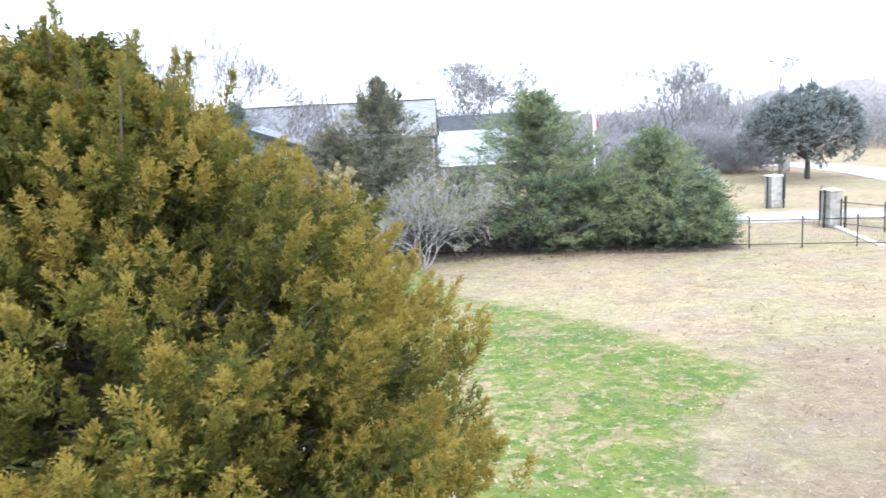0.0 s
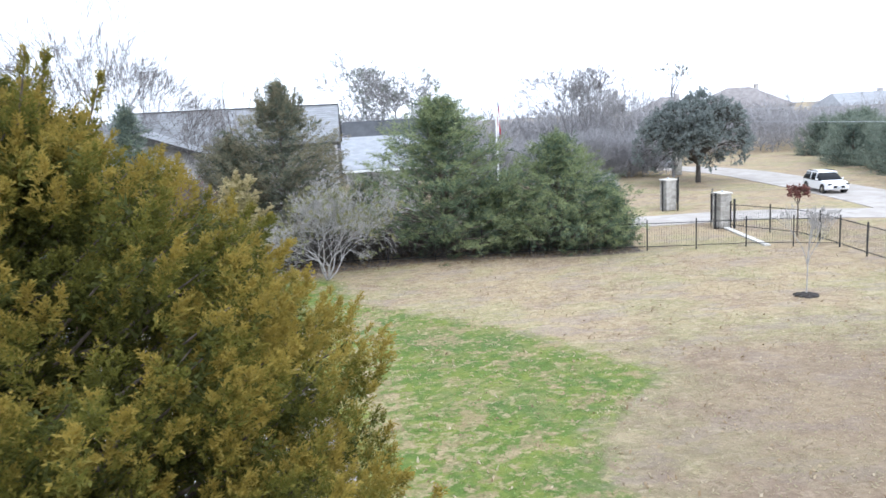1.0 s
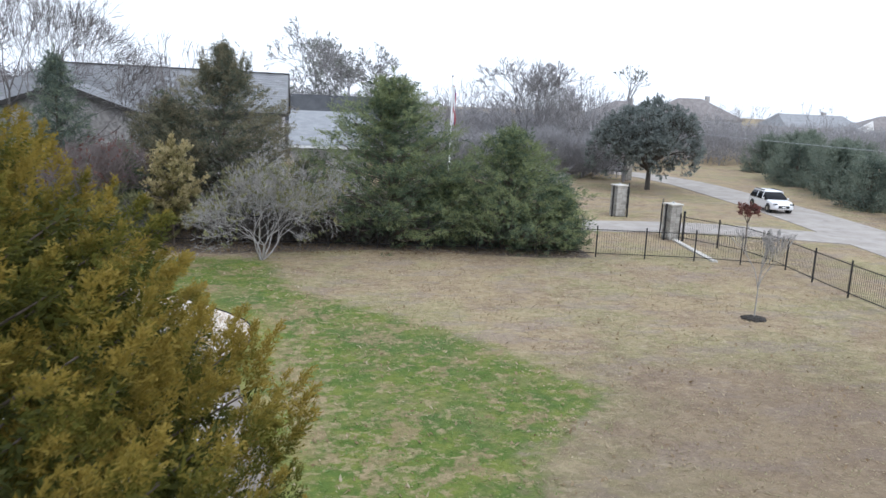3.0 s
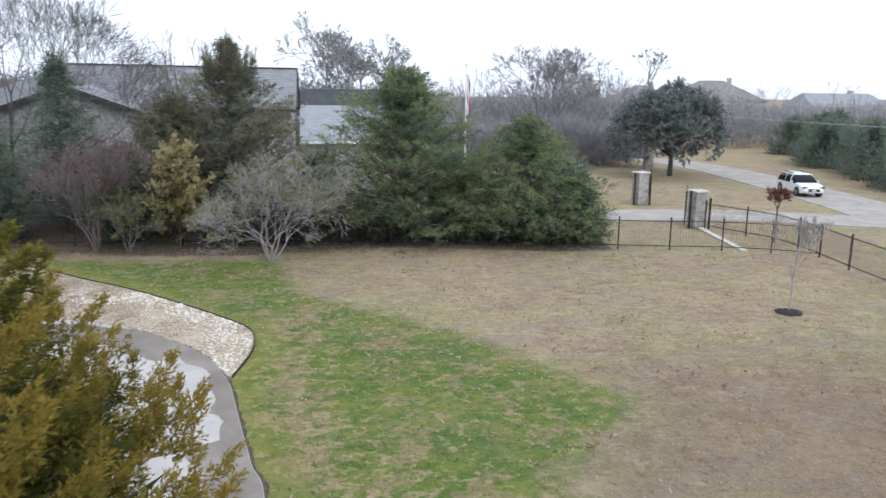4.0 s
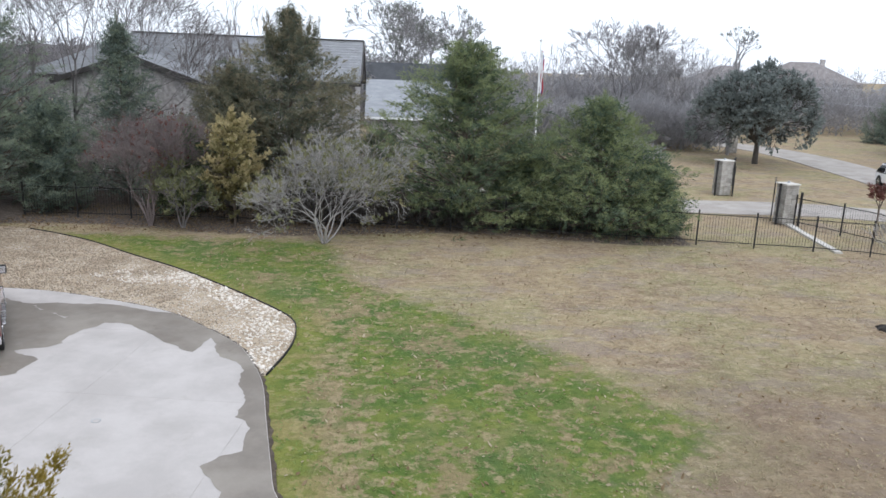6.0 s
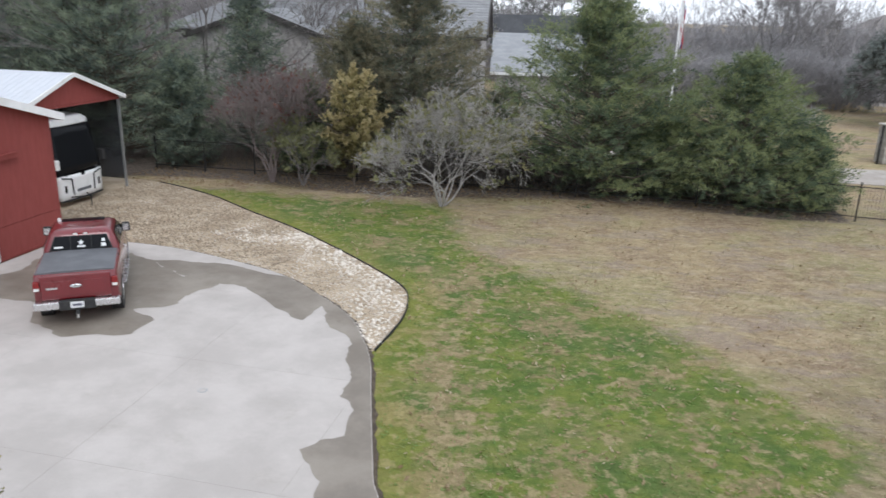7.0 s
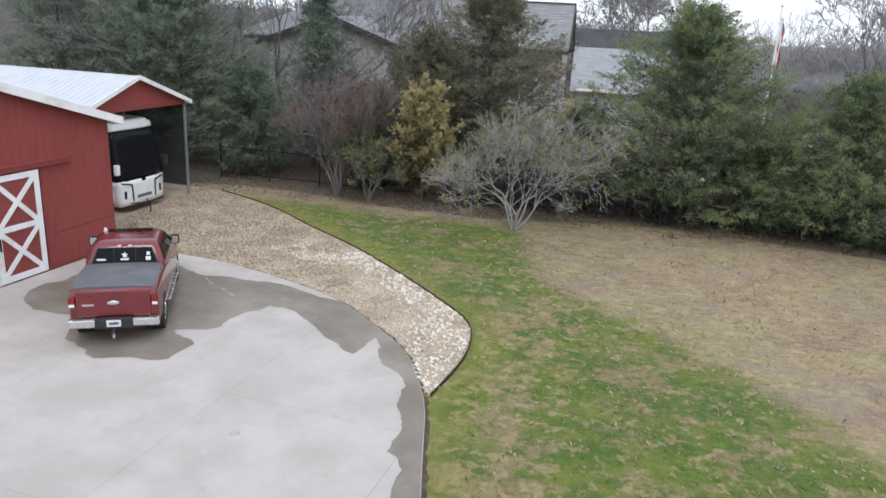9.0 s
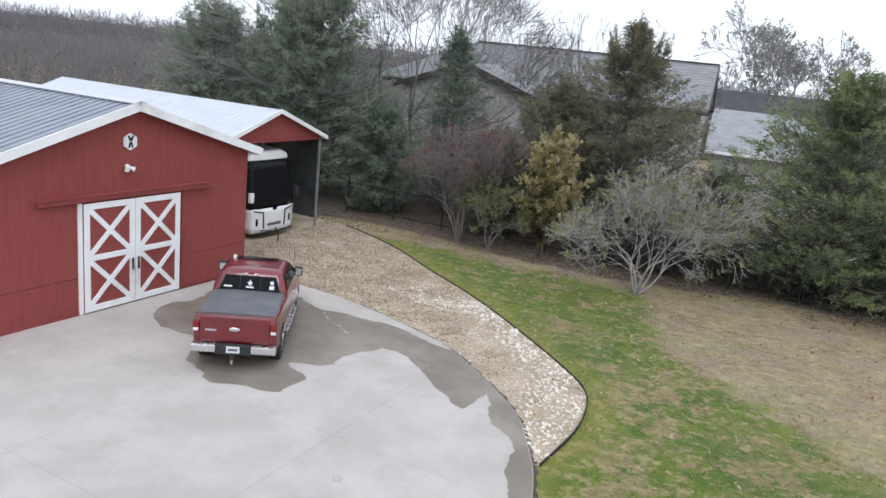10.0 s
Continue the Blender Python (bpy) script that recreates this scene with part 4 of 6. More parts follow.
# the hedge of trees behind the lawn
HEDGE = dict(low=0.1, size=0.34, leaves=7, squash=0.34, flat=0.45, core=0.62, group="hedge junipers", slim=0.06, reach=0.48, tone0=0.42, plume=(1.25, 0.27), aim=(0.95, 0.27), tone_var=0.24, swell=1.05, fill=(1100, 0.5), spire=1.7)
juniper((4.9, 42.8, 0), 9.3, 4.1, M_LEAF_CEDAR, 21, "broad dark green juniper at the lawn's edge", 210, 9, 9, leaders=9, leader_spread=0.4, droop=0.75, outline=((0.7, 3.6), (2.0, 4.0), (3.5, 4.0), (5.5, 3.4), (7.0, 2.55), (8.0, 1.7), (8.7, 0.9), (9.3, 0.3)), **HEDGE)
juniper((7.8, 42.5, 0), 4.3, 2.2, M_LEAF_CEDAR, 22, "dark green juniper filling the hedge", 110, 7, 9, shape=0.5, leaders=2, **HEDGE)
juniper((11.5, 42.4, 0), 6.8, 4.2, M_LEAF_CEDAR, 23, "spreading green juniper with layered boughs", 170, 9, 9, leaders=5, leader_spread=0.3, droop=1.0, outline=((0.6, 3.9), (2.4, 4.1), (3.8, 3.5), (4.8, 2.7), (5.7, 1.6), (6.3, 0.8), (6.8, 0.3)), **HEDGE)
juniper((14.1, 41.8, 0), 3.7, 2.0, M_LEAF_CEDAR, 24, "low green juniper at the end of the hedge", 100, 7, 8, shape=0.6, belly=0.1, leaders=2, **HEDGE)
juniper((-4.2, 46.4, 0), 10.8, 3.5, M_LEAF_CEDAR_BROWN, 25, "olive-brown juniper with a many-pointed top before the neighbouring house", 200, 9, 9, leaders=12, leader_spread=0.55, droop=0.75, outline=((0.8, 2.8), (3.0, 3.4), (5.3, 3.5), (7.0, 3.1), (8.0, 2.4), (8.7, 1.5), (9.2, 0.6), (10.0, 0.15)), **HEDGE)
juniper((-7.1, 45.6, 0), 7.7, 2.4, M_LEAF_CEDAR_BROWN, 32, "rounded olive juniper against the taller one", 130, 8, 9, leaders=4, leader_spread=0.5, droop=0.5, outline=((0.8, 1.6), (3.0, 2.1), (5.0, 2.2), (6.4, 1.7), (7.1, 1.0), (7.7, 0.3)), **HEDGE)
juniper((-13.0, 46.5, 0), 9.8, 2.9, M_LEAF_CEDAR_HAZE, 26, "narrow green juniper before the neighbouring house", 105, 6, 8, leaders=2, droop=1.6, outline=((0.6, 2.6), (3.0, 2.8), (5.0, 2.0), (6.5, 1.3), (8.0, 0.7), (9.0, 0.4), (9.8, 0.12)), **HEDGE)
juniper((-20.3, 45.2, 0), 11.6, 4.9, M_LEAF_CEDAR_HAZE, 27, "massive dark green juniper behind the carport", 210, 9, 9, shape=0.5, leaders=8, leader_spread=0.5, droop=0.6, **HEDGE)
juniper((-23.4, 46.8, 0), 10.9, 4.4, M_LEAF_CEDAR_HAZE, 33, "dark green juniper closing the row behind the carport", 180, 8, 9, shape=0.5, leaders=6, leader_spread=0.5, droop=0.6, **HEDGE)
juniper((-26.6, 44.5, 0), 10.2, 4.8, M_LEAF_CEDAR_HAZE, 28, "dark green juniper behind the barn", 180, 8, 9, shape=0.5, leaders=6, leader_spread=0.5, droop=0.6, **HEDGE)
juniper((-15.9, 44.4, 0), 5.6, 2.6, M_LEAF_CEDAR_HAZE, 29, "low dark green juniper beside the carport", 120, 7, 9, shape=0.5, leaders=2, **HEDGE)
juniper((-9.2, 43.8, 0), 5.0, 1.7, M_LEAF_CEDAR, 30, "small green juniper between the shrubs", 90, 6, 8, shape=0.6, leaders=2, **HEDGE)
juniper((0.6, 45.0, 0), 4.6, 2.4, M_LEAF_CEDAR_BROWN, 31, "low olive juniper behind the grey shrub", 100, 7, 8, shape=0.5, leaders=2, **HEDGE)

# shrubs
bare_plant("vitex_shrub", (-1.55, 38.2, 0), 9, 1.3, 0.046, 7, 0.52, 0.1, 41, M_TWIG_GREY, "wide grey leafless shrub with a few pale green leaves", "shrub", open_angle=0.85, open_var=(0.08, 1.6), kids=(2, 3), leaf=M_LEAF_SPARSE, leaf_share=0.14, leaf_size=0.18, min_z=0.7, max_z=4.6, wig=0.2, shrink=(0.68, 0.87), thin=0.0065, split=0.4)
juniper((-6.1, 41.2, 0), 5.5, 1.25, M_LEAF_YELLOW, 42, "upright shrub with yellowing leaves", 40, 5, 5, size=0.32, leaves=7, low=0.24, leaders=1, slim=0.2, reach=0.55, tone0=0.42, name="yellow_shrub", category="shrub", swell=1.2, squash=0.35, core=0.7, plume=(0.5, 0.26), aim=(0.6, 0.6), spire=0.8, tone_var=0.25, outline=((1.1, 0.75), (2.2, 1.0), (3.5, 1.25), (4.6, 1.05), (5.5, 0.4)))
bare_plant("red_shrub", (-10.0, 41.0, 0), 10, 1.25, 0.045, 7, 0.46, 0.16, 43, M_TWIG_RED, "reddish-grey leafless shrub with dry leaves", "shrub", open_angle=0.42, open_var=(0.1, 1.4), kids=(2, 3), leaf=M_LEAF_RED, leaf_share=0.045, leaf_size=0.15, wig=0.2, shrink=(0.7, 0.86), thin=0.0065, tone0=0.25, min_z=2.0)
bare_plant("green_shrub", (-8.4, 40.7, 0), 5, 0.8, 0.04, 6, 0.48, 0.15, 44, M_TWIG_BROWN, "thin shrub with dull green leaves", "shrub", open_angle=0.4, kids=(2, 3), leaf=M_LEAF_SPARSE, leaf_share=0.35, leaf_size=0.22, wig=0.2, tone0=-0.05, thin=0.007, shrink=(0.68, 0.85))

# tall leafless trees
bare_plant("bare_tree", (-16.6, 50.5, 0), 9, 3.4, 0.12, 7, 0.42, 0.07, 51, M_TWIG_BROWN, "tall leafless tree with many upright limbs", open_angle=0.75, kids=(2, 3), trunk=1.4, wig=0.1, shrink=(0.68, 0.88), thin=0.009)
bare_plant("bare_tree", (-8.3, 52.0, 0), 5, 2.5, 0.12, 6, 0.4, 0.15, 52, M_TWIG_BROWN, "thin leafless tree in front of the grey roof", open_angle=0.4, kids=(2, 2), trunk=2.2, wig=0.14, thin=0.012)
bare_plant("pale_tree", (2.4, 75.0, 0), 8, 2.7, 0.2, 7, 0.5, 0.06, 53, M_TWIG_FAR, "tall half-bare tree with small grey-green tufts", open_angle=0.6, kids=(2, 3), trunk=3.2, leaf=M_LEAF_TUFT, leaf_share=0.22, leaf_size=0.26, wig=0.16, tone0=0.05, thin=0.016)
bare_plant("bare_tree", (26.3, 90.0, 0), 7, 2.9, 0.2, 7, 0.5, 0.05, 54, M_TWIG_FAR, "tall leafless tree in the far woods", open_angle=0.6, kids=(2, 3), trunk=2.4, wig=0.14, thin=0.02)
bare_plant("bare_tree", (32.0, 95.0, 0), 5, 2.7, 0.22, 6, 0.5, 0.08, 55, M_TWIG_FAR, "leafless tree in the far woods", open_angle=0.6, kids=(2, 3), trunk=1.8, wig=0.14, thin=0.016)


# ---- fences and gate ----
def fence_run(a, b, label):
    """One panel of iron picket fence with its post at the start."""
    a, b = Vector((*a, 0)), Vector((*b, 0))
    d = b - a
    n = d.length
    ob = thing("fence_panel", Matrix.Translation(a) @ pose(0, 0, 0, 0, 0, math.degrees(math.atan2(d.y, d.x))), label, "fence", group="iron fence panels")
    part("post", boxed(-0.032, 0.032, -0.032, 0.032, -0.05, 1.64, bevel=0.005), M_BLACK_IRON, ob)
    part("rail", boxed(0.035, n - 0.035, -0.016, 0.016, 1.42, 1.453), M_BLACK_IRON, ob)
    part("rail", boxed(0.035, n - 0.035, -0.016, 0.016, 0.16, 0.193), M_BLACK_IRON, ob)
    k = int(n / 0.125)
    picket = bpy.data.meshes.new("picket")
    bm = boxed(-0.005, 0.005, -0.005, 0.005, 0.08, 1.52)
    bm.to_mesh(picket)
    bm.free()
    picket.materials.append(M_BLACK_IRON)
    for i in range(1, k):
        o = new("picket", picket)
        o.parent, o.location = ob, (i * n / k, 0, 0)


LAWN_FENCE = [(15.6, 39.45), (18.13, 38.95), (20.7, 38.5), (22.92, 37.75), (24.75, 36.6), (24.45, 34.0), (24.2, 31.15), (24.0, 28.3), (23.8, 25.5), (23.6, 22.7), (23.4, 19.9)]
for p, q in zip(LAWN_FENCE, LAWN_FENCE[1:]):
    fence_run(p, q, "black iron picket fence panel along the lawn")
GATE_FENCE = [(22.85, 44.6), (24.07, 42.2), (24.82, 40.6), (24.9, 38.6), (24.8, 36.75)]
for p, q in zip(GATE_FENCE, GATE_FENCE[1:]):
    fence_run(p, q, "black iron picket fence panel beside the gate pillar")
BACK_FENCE = [(-16.6, 42.6), (-14.0, 42.5), (-11.4, 42.4), (-8.8, 42.3), (-6.2, 42.2), (-3.6, 42.0), (-1.0, 41.8), (1.6, 41.5), (4.2, 41.2), (6.8, 41.0), (9.4, 40.7), (12.5, 40.1), (15.6, 39.5)]
for p, q in zip(BACK_FENCE, BACK_FENCE[1:]):
    fence_run(p, q, "black iron picket fence panel under the hedge trees")


def gate_pillar(x, y, h, w, label):
    ob = thing("gate_pillar", pose(x, y, 0, 0, 0, 12), label, "pillar", group="gate pillars")
    rng = random.Random(int(x * 10 + y))
    part("core", boxed(-w / 2 + 0.05, w / 2 - 0.05, -w / 2 + 0.05, w / 2 - 0.05, 0, h - 0.1), M_CAP, ob)
    z = 0.0
    while z < h - 0.16:
        ch = min(rng.choice((0.18, 0.24, 0.3)), h - 0.1 - z)
        for s in range(4):
            m = pose(0, 0, 0, 0, 0, 90 * s)
            cut = w * rng.uniform(0.35, 0.65)
            for a, b in ((-w / 2, -w / 2 + cut), (-w / 2 + cut, w / 2 - 0.07)):
                j = rng.uniform(0, 0.018)
                part("stone", box(bmesh.new(), a + 0.006, b - 0.006, -w / 2 - j, -w / 2 + 0.07, z + 0.006, z + ch - 0.006, m, bevel=0.012), M_STONE, ob)
        z += ch
    part("cap", boxed(-w / 2 - 0.06, w / 2 + 0.06, -w / 2 - 0.06, w / 2 + 0.06, h - 0.1, h, bevel=0.03), M_CAP, ob)
    part("finial", bar(bmesh.new(), (0, 0, h), (0, 0, h + 0.12), 0.09, 12, 0.04), M_STEEL, ob)
    return ob


gate_pillar(22.45, 44.95, 2.2, 0.78, "square stone gate pillar beside the curb")
gate_pillar(22.75, 54.2, 2.3, 0.85, "square stone gate pillar across the entrance drive")
gate_pillar(34.6, 81.0, 1.9, 0.8, "far brown stone pillar by the road")


def gate_leaf(a, b, h, label):
    a, b = Vector((*a, 0)), Vector((*b, 0))
    d = b - a
    n = d.length
    ob = thing("gate_leaf", Matrix.Translation(a) @ pose(0, 0, 0, 0, 0, math.degrees(math.atan2(d.y, d.x))), label, "gate", group="open gate leaves")
    for x in (0.03, n - 0.03):
        part("stile", boxed(x - 0.03, x + 0.03, -0.03, 0.03, 0.03, h), M_BLACK_IRON, ob)
    for z in (0.12, h * 0.55, h - 0.06):
        part("rail", boxed(0.06, n - 0.06, -0.02, 0.02, z, z + 0.05), M_BLACK_IRON, ob)
    for i in range(1, int(n / 0.13)):
        part("picket", boxed(i * 0.13 + 0.06 - 0.01, i * 0.13 + 0.06 + 0.01, -0.01, 0.01, 0.06, h - 0.02), M_BLACK_IRON, ob)


def gate_post(x, y, h):
    ob = thing("gate_post", pose(x, y, 0), "square black iron post at the gate pillar", "post", group="gate posts")
    part("shaft", boxed(-0.05, 0.05, -0.05, 0.05, -0.05, h, bevel=0.006), M_BLACK_IRON, ob)
    part("cap", boxed(-0.065, 0.065, -0.065, 0.065, h, h + 0.04, bevel=0.012), M_BLACK_IRON, ob)


for x, y, h in ((21.93, 44.75, 2.15), (22.98, 44.4, 1.75), (22.2, 53.9, 2.2), (23.3, 53.75, 1.9)):
    gate_post(x, y, h)
gate_leaf((21.95, 45.4), (23.25, 48.0), 2.1, "open black iron gate leaf at the pillar")
gate_leaf((23.3, 54.7), (25.4, 58.6), 2.0, "open black iron gate leaf behind the far pillar")


# ---- young trees on the lawn ----
def mulch_ring(x, y, r):
    rng = np.random.default_rng(int(x * 100))
    a = np.arange(28) / 28 * 6.2832
    rr = r * (1 + rng.normal(0, 0.07, 28))
    bm = bmesh.new()
    rings = [[(x + math.cos(t) * q * k, y + math.sin(t) * q * k, z + rng.uniform(-0.01, 0.01)) for t, q in zip(a, rr)] for k, z in ((1.0, -0.05), (0.85, 0.03), (0.55, 0.07), (0.2, 0.08))]
    loft(bm, rings)
    tagged(part("mulch_ring", bm, M_MULCH), "ring of dark mulch round the sapling", "mulch")


mulch_ring(17.75, 27.95, 0.5)
bare_plant("sapling", (17.75, 27.95, 0), 5, 0.75, 0.02, 5, 0.3, 0.22, 61, M_TWIG_GREY, "slender pale leafless sapling in a mulch ring", "tree", open_angle=0.22, kids=(2, 3), trunk=1.25, thin=0.006)
bare_plant("red_sapling", (24.65, 40.35, 0), 5, 0.33, 0.03, 3, 0.35, 0.2, 62, M_BARK, "young tree with dry red leaves by the fence", "tree", open_angle=0.4, kids=(2, 3), trunk=1.8, leaf=M_LEAF_RED, leaf_share=1.0, leaf_size=0.22, tone0=0.3, leaf_n=8, thin=0.008)


# ---- vehicles ----
def rounded(w, z0, z1, r, n=3, tuck=0.0):
    """Half-rounded cross-section: points round from lower left, x and z."""
    pts = []
    for cx, cz, a0 in ((w - r, z0 + r, -90), (w - r - tuck, z1 - r, 0), (-(w - r - tuck), z1 - r, 90), (-(w - r), z0 + r, 180)):
        for i in range(n + 1):
            a = radians(a0 + 90 * i / n)
            pts.append((cx + r * math.cos(a), cz + r * math.sin(a)))
    return pts


def wheel(parent, x, y, r, w, mat_rim):
    side = 1 if x > 0 else -1
    bm = bmesh.new()
    rings = []
    for dx, k in ((-w / 2, 0.62), (-w / 2, 0.93), (-w * 0.36, 1.0), (w * 0.36, 1.0), (w / 2, 0.93), (w / 2, 0.62)):
        rings.append([(x + dx, y + r * k * math.cos(t), r + r * k * math.sin(t)) for t in np.arange(24) / 24 * 6.2832])
    tyre = part("tyre", loft(bm, rings), M_DARK, parent, smooth=False)
    bm = bmesh.new()
    bar(bm, (x + side * (w / 2 - 0.06), y, r), (x + side * (w / 2 - 0.015), y, r), r * 0.61, 20)
    for k in range(6):
        t = radians(60 * k)
        beam(bm, (x + side * w / 2, y, r), (x + side * w / 2, y + r * 0.55 * math.cos(t), r + r * 0.55 * math.sin(t)), 0.07, 0.03, up=(1, 0, 0))
    part("rim", bm, mat_rim, tyre)


def quad_pane(pts, off=0.0):
    """A thin pane over four corners, a little thick."""
    p = [Vector(q) for q in pts]
    n = (p[1] - p[0]).cross(p[3] - p[0]).normalized()
    bm = bmesh.new()
    loft(bm, [[tuple(q + n * off) for q in p], [tuple(q + n * (off + 0.012)) for q in p]])
    return bm


def build_truck():
    t = thing("pickup_truck", pose(-8.92, 23.72, 0.02, 0, 0, 27.0), "dark red pickup truck with grey bed cover on the concrete", "truck")
    # body side profile, swept from tail to nose
    prof = [(0.16, 0.96, 0.52, 1.36), (0.3, 0.985, 0.46, 1.38), (1.4, 1.0, 0.44, 1.38), (2.1, 1.0, 0.42, 1.36), (4.1, 1.0, 0.42, 1.32), (4.35, 1.0, 0.42, 1.26), (5.1, 0.985, 0.44, 1.2), (5.5, 0.95, 0.48, 1.12), (5.68, 0.88, 0.52, 1.0)]
    part("body", loft(bmesh.new(), [[(x, y, z) for x, z in rounded(w, z0, z1, 0.09, 3, 0.02)] for y, w, z0, z1 in prof]), M_TRUCK_RED, t, smooth=True)
    # cab
    def cab_ring(z, y0, y1, w, r=0.14):
        pts = []
        for cx, cy, a0 in ((w - r, y0 + r, -90), (w - r, y1 - r, 0), (-(w - r), y1 - r, 90), (-(w - r), y0 + r, 180)):
            for i in range(4):
                a = radians(a0 + 30 * i)
                pts.append((cx + r * math.cos(a), cy + r * math.sin(a), z))
        return pts
    cab = part("cab", loft(bmesh.new(), [cab_ring(1.28, 2.02, 4.5, 0.97), cab_ring(1.42, 2.04, 4.3, 0.95), cab_ring(1.8, 2.2, 3.75, 0.8), cab_ring(1.89, 2.3, 3.55, 0.72), cab_ring(1.915, 2.45, 3.4, 0.6)]), M_TRUCK_RED, t, smooth=True)
    # rear window in three lights
    def rear_pt(x, z):
        return (x, 2.055 + (z - 1.42) * 0.42 - 0.012, z)
    part("window_surround", quad_pane([rear_pt(-0.79, 1.405), rear_pt(0.79, 1.405), rear_pt(0.65, 1.77), rear_pt(-0.65, 1.77)], 0.004), M_DARK, cab)
    part("beacon", bar(bmesh.new(), (-0.62, 3.3, 1.86), (-0.62, 3.3, 2.0), 0.06, 12, 0.04), M_LAMP_CLEAR, cab, "small white roof beacon")
    for x0, x1, k in ((-0.76, -0.27, 0.13), (-0.25, 0.25, 0.0), (0.27, 0.76, 0.13)):
        a = (x0 + (k if x0 < -0.5 else 0), x1 - (k if x1 > 0.5 else 0))
        part("rear_window", quad_pane([rear_pt(x0, 1.42), rear_pt(x1, 1.42), rear_pt(a[1], 1.755), rear_pt(a[0], 1.755)], 0.012), M_GLASS_DARK, cab)
    for s in (-1, 1):
        def sp(y, z):
            return (s * (0.955 - (z - 1.42) * 0.395 + 0.006), y, z)
        for y0, y1, y2, y3 in ((2.25, 2.95, 2.95, 2.42), (3.03, 4.1, 3.62, 3.03)):
            q = [sp(y0, 1.44), sp(y1, 1.44), sp(y2, 1.76), sp(y3, 1.76)]
            part("side_window", quad_pane(q if s > 0 else q[::-1], 0.0), M_GLASS_DARK, cab)
        m = part("mirror", boxed(s * 1.05 - 0.11, s * 1.05 + 0.11, 3.82, 3.95, 1.36, 1.62, bevel=0.03), M_DARK, cab, "black door mirror")
        part("mirror_arm", beam(bmesh.new(), (s * 0.93, 3.9, 1.44), (s * 0.98, 3.88, 1.45), 0.05, 0.06), M_DARK, m)
        part("mirror_glass", boxed(s * 1.05 - 0.08, s * 1.05 + 0.08, 3.808, 3.819, 1.39, 1.59), M_CHROME, m)
        lamp = part("tail_light", boxed(s * 0.9 - 0.075, s * 0.9 + 0.075, 0.1, 0.2, 0.96, 1.22, bevel=0.02), M_LAMP_RED, t)
        part("reverse_lens", boxed(s * 0.9 - 0.06, s * 0.9 + 0.06, 0.092, 0.099, 0.98, 1.05), M_LAMP_CLEAR, lamp)
        part("wheel_arch", bar(bmesh.new(), (s * 0.7, 1.2, 0.42), (s * 0.995, 1.2, 0.42), 0.47, 24), M_DARK, t)
        part("wheel_arch", bar(bmesh.new(), (s * 0.7, 4.72, 0.42), (s * 0.98, 4.72, 0.42), 0.47, 24), M_DARK, t)
        for y in (1.2, 4.72):
            wheel(t, s * 0.86, y, 0.39, 0.26, M_CHROME)
        part("running_board", boxed(s * 0.97 - 0.09, s * 0.97 + 0.09, 1.9, 4.0, 0.38, 0.44, bevel=0.015), M_CHROME, t)
        part("door_handle", boxed(s * 1.0 - 0.02, s * 1.0 + 0.02, 3.1, 3.28, 1.1, 1.15, bevel=0.01), M_CHROME, t)
    part("brake_light", boxed(-0.2, 0.2, 2.2, 2.26, 1.79, 1.845, bevel=0.01), M_LAMP_RED, cab)
    for s in (-1, 1):
        part("cargo_light", boxed(s * 0.13 - 0.05, s * 0.13 + 0.05, 2.19, 2.2, 1.795, 1.84), M_LAMP_CLEAR, cab)
    part("sunroof", boxed(-0.55, 0.55, 3.2, 3.45, 1.9, 1.94, bevel=0.01), M_GLASS_DARK, cab, "dark tinted sunroof panel")
    part("windscreen", quad_pane([(0.82, 4.24, 1.44), (-0.82, 4.24, 1.44), (-0.68, 3.72, 1.8), (0.68, 3.72, 1.8)], 0.02), M_GLASS_DARK, cab)
    # bed cover, tailgate
    cover = bmesh.new()
    loft(cover, [[(x, y, z) for x, z in ((-0.9, 1.37), (0.9, 1.37), (0.9, 1.4), (0.45, 1.422), (-0.45, 1.422), (-0.9, 1.4))] for y in (0.22, 1.0, 2.0)])
    part("tonneau_cover", cover, M_TONNEAU, t, "grey vinyl bed cover")
    gate = part("tailgate", boxed(-0.81, 0.81, 0.1, 0.2, 0.72, 1.35, bevel=0.025), M_TRUCK_RED, t)
    part("gate_step", boxed(-0.72, 0.72, 0.085, 0.1, 0.82, 1.2, bevel=0.006), M_TRUCK_RED, gate)
    part("tailgate_handle", boxed(-0.13, 0.13, 0.07, 0.085, 1.16, 1.26, bevel=0.006), M_TRUCK_RED, gate)
    e = bmesh.new()
    bmesh.ops.create_uvsphere(e, u_segments=16, v_segments=8, radius=1, matrix=Matrix.Translation((0, 0.075, 1.06)) @ Matrix.Diagonal((0.14, 0.02, 0.055, 1)))
    part("badge", e, M_CHROME, gate, "plain oval chrome badge", smooth=True)
    part("badge", boxed(-0.68, -0.42, 0.075, 0.086, 1.0, 1.05), M_CHROME, gate, "plain chrome badge bar")
    bump = part("rear_bumper", boxed(-0.99, 0.99, -0.05, 0.14, 0.5, 0.7, bevel=0.035), M_CHROME, t, "chrome rear bumper")
    part("bumper_step", boxed(-0.42, 0.42, -0.062, 0.1, 0.47, 0.715, bevel=0.02), M_DARK, bump)
    plate = part("number_plate", boxed(-0.155, 0.155, -0.078, -0.064, 0.53, 0.69), M_PLATE, bump, "white number plate with blank bars")
    part("plate_bar", boxed(-0.11, 0.11, -0.083, -0.079, 0.58, 0.64), M_INK, plate)
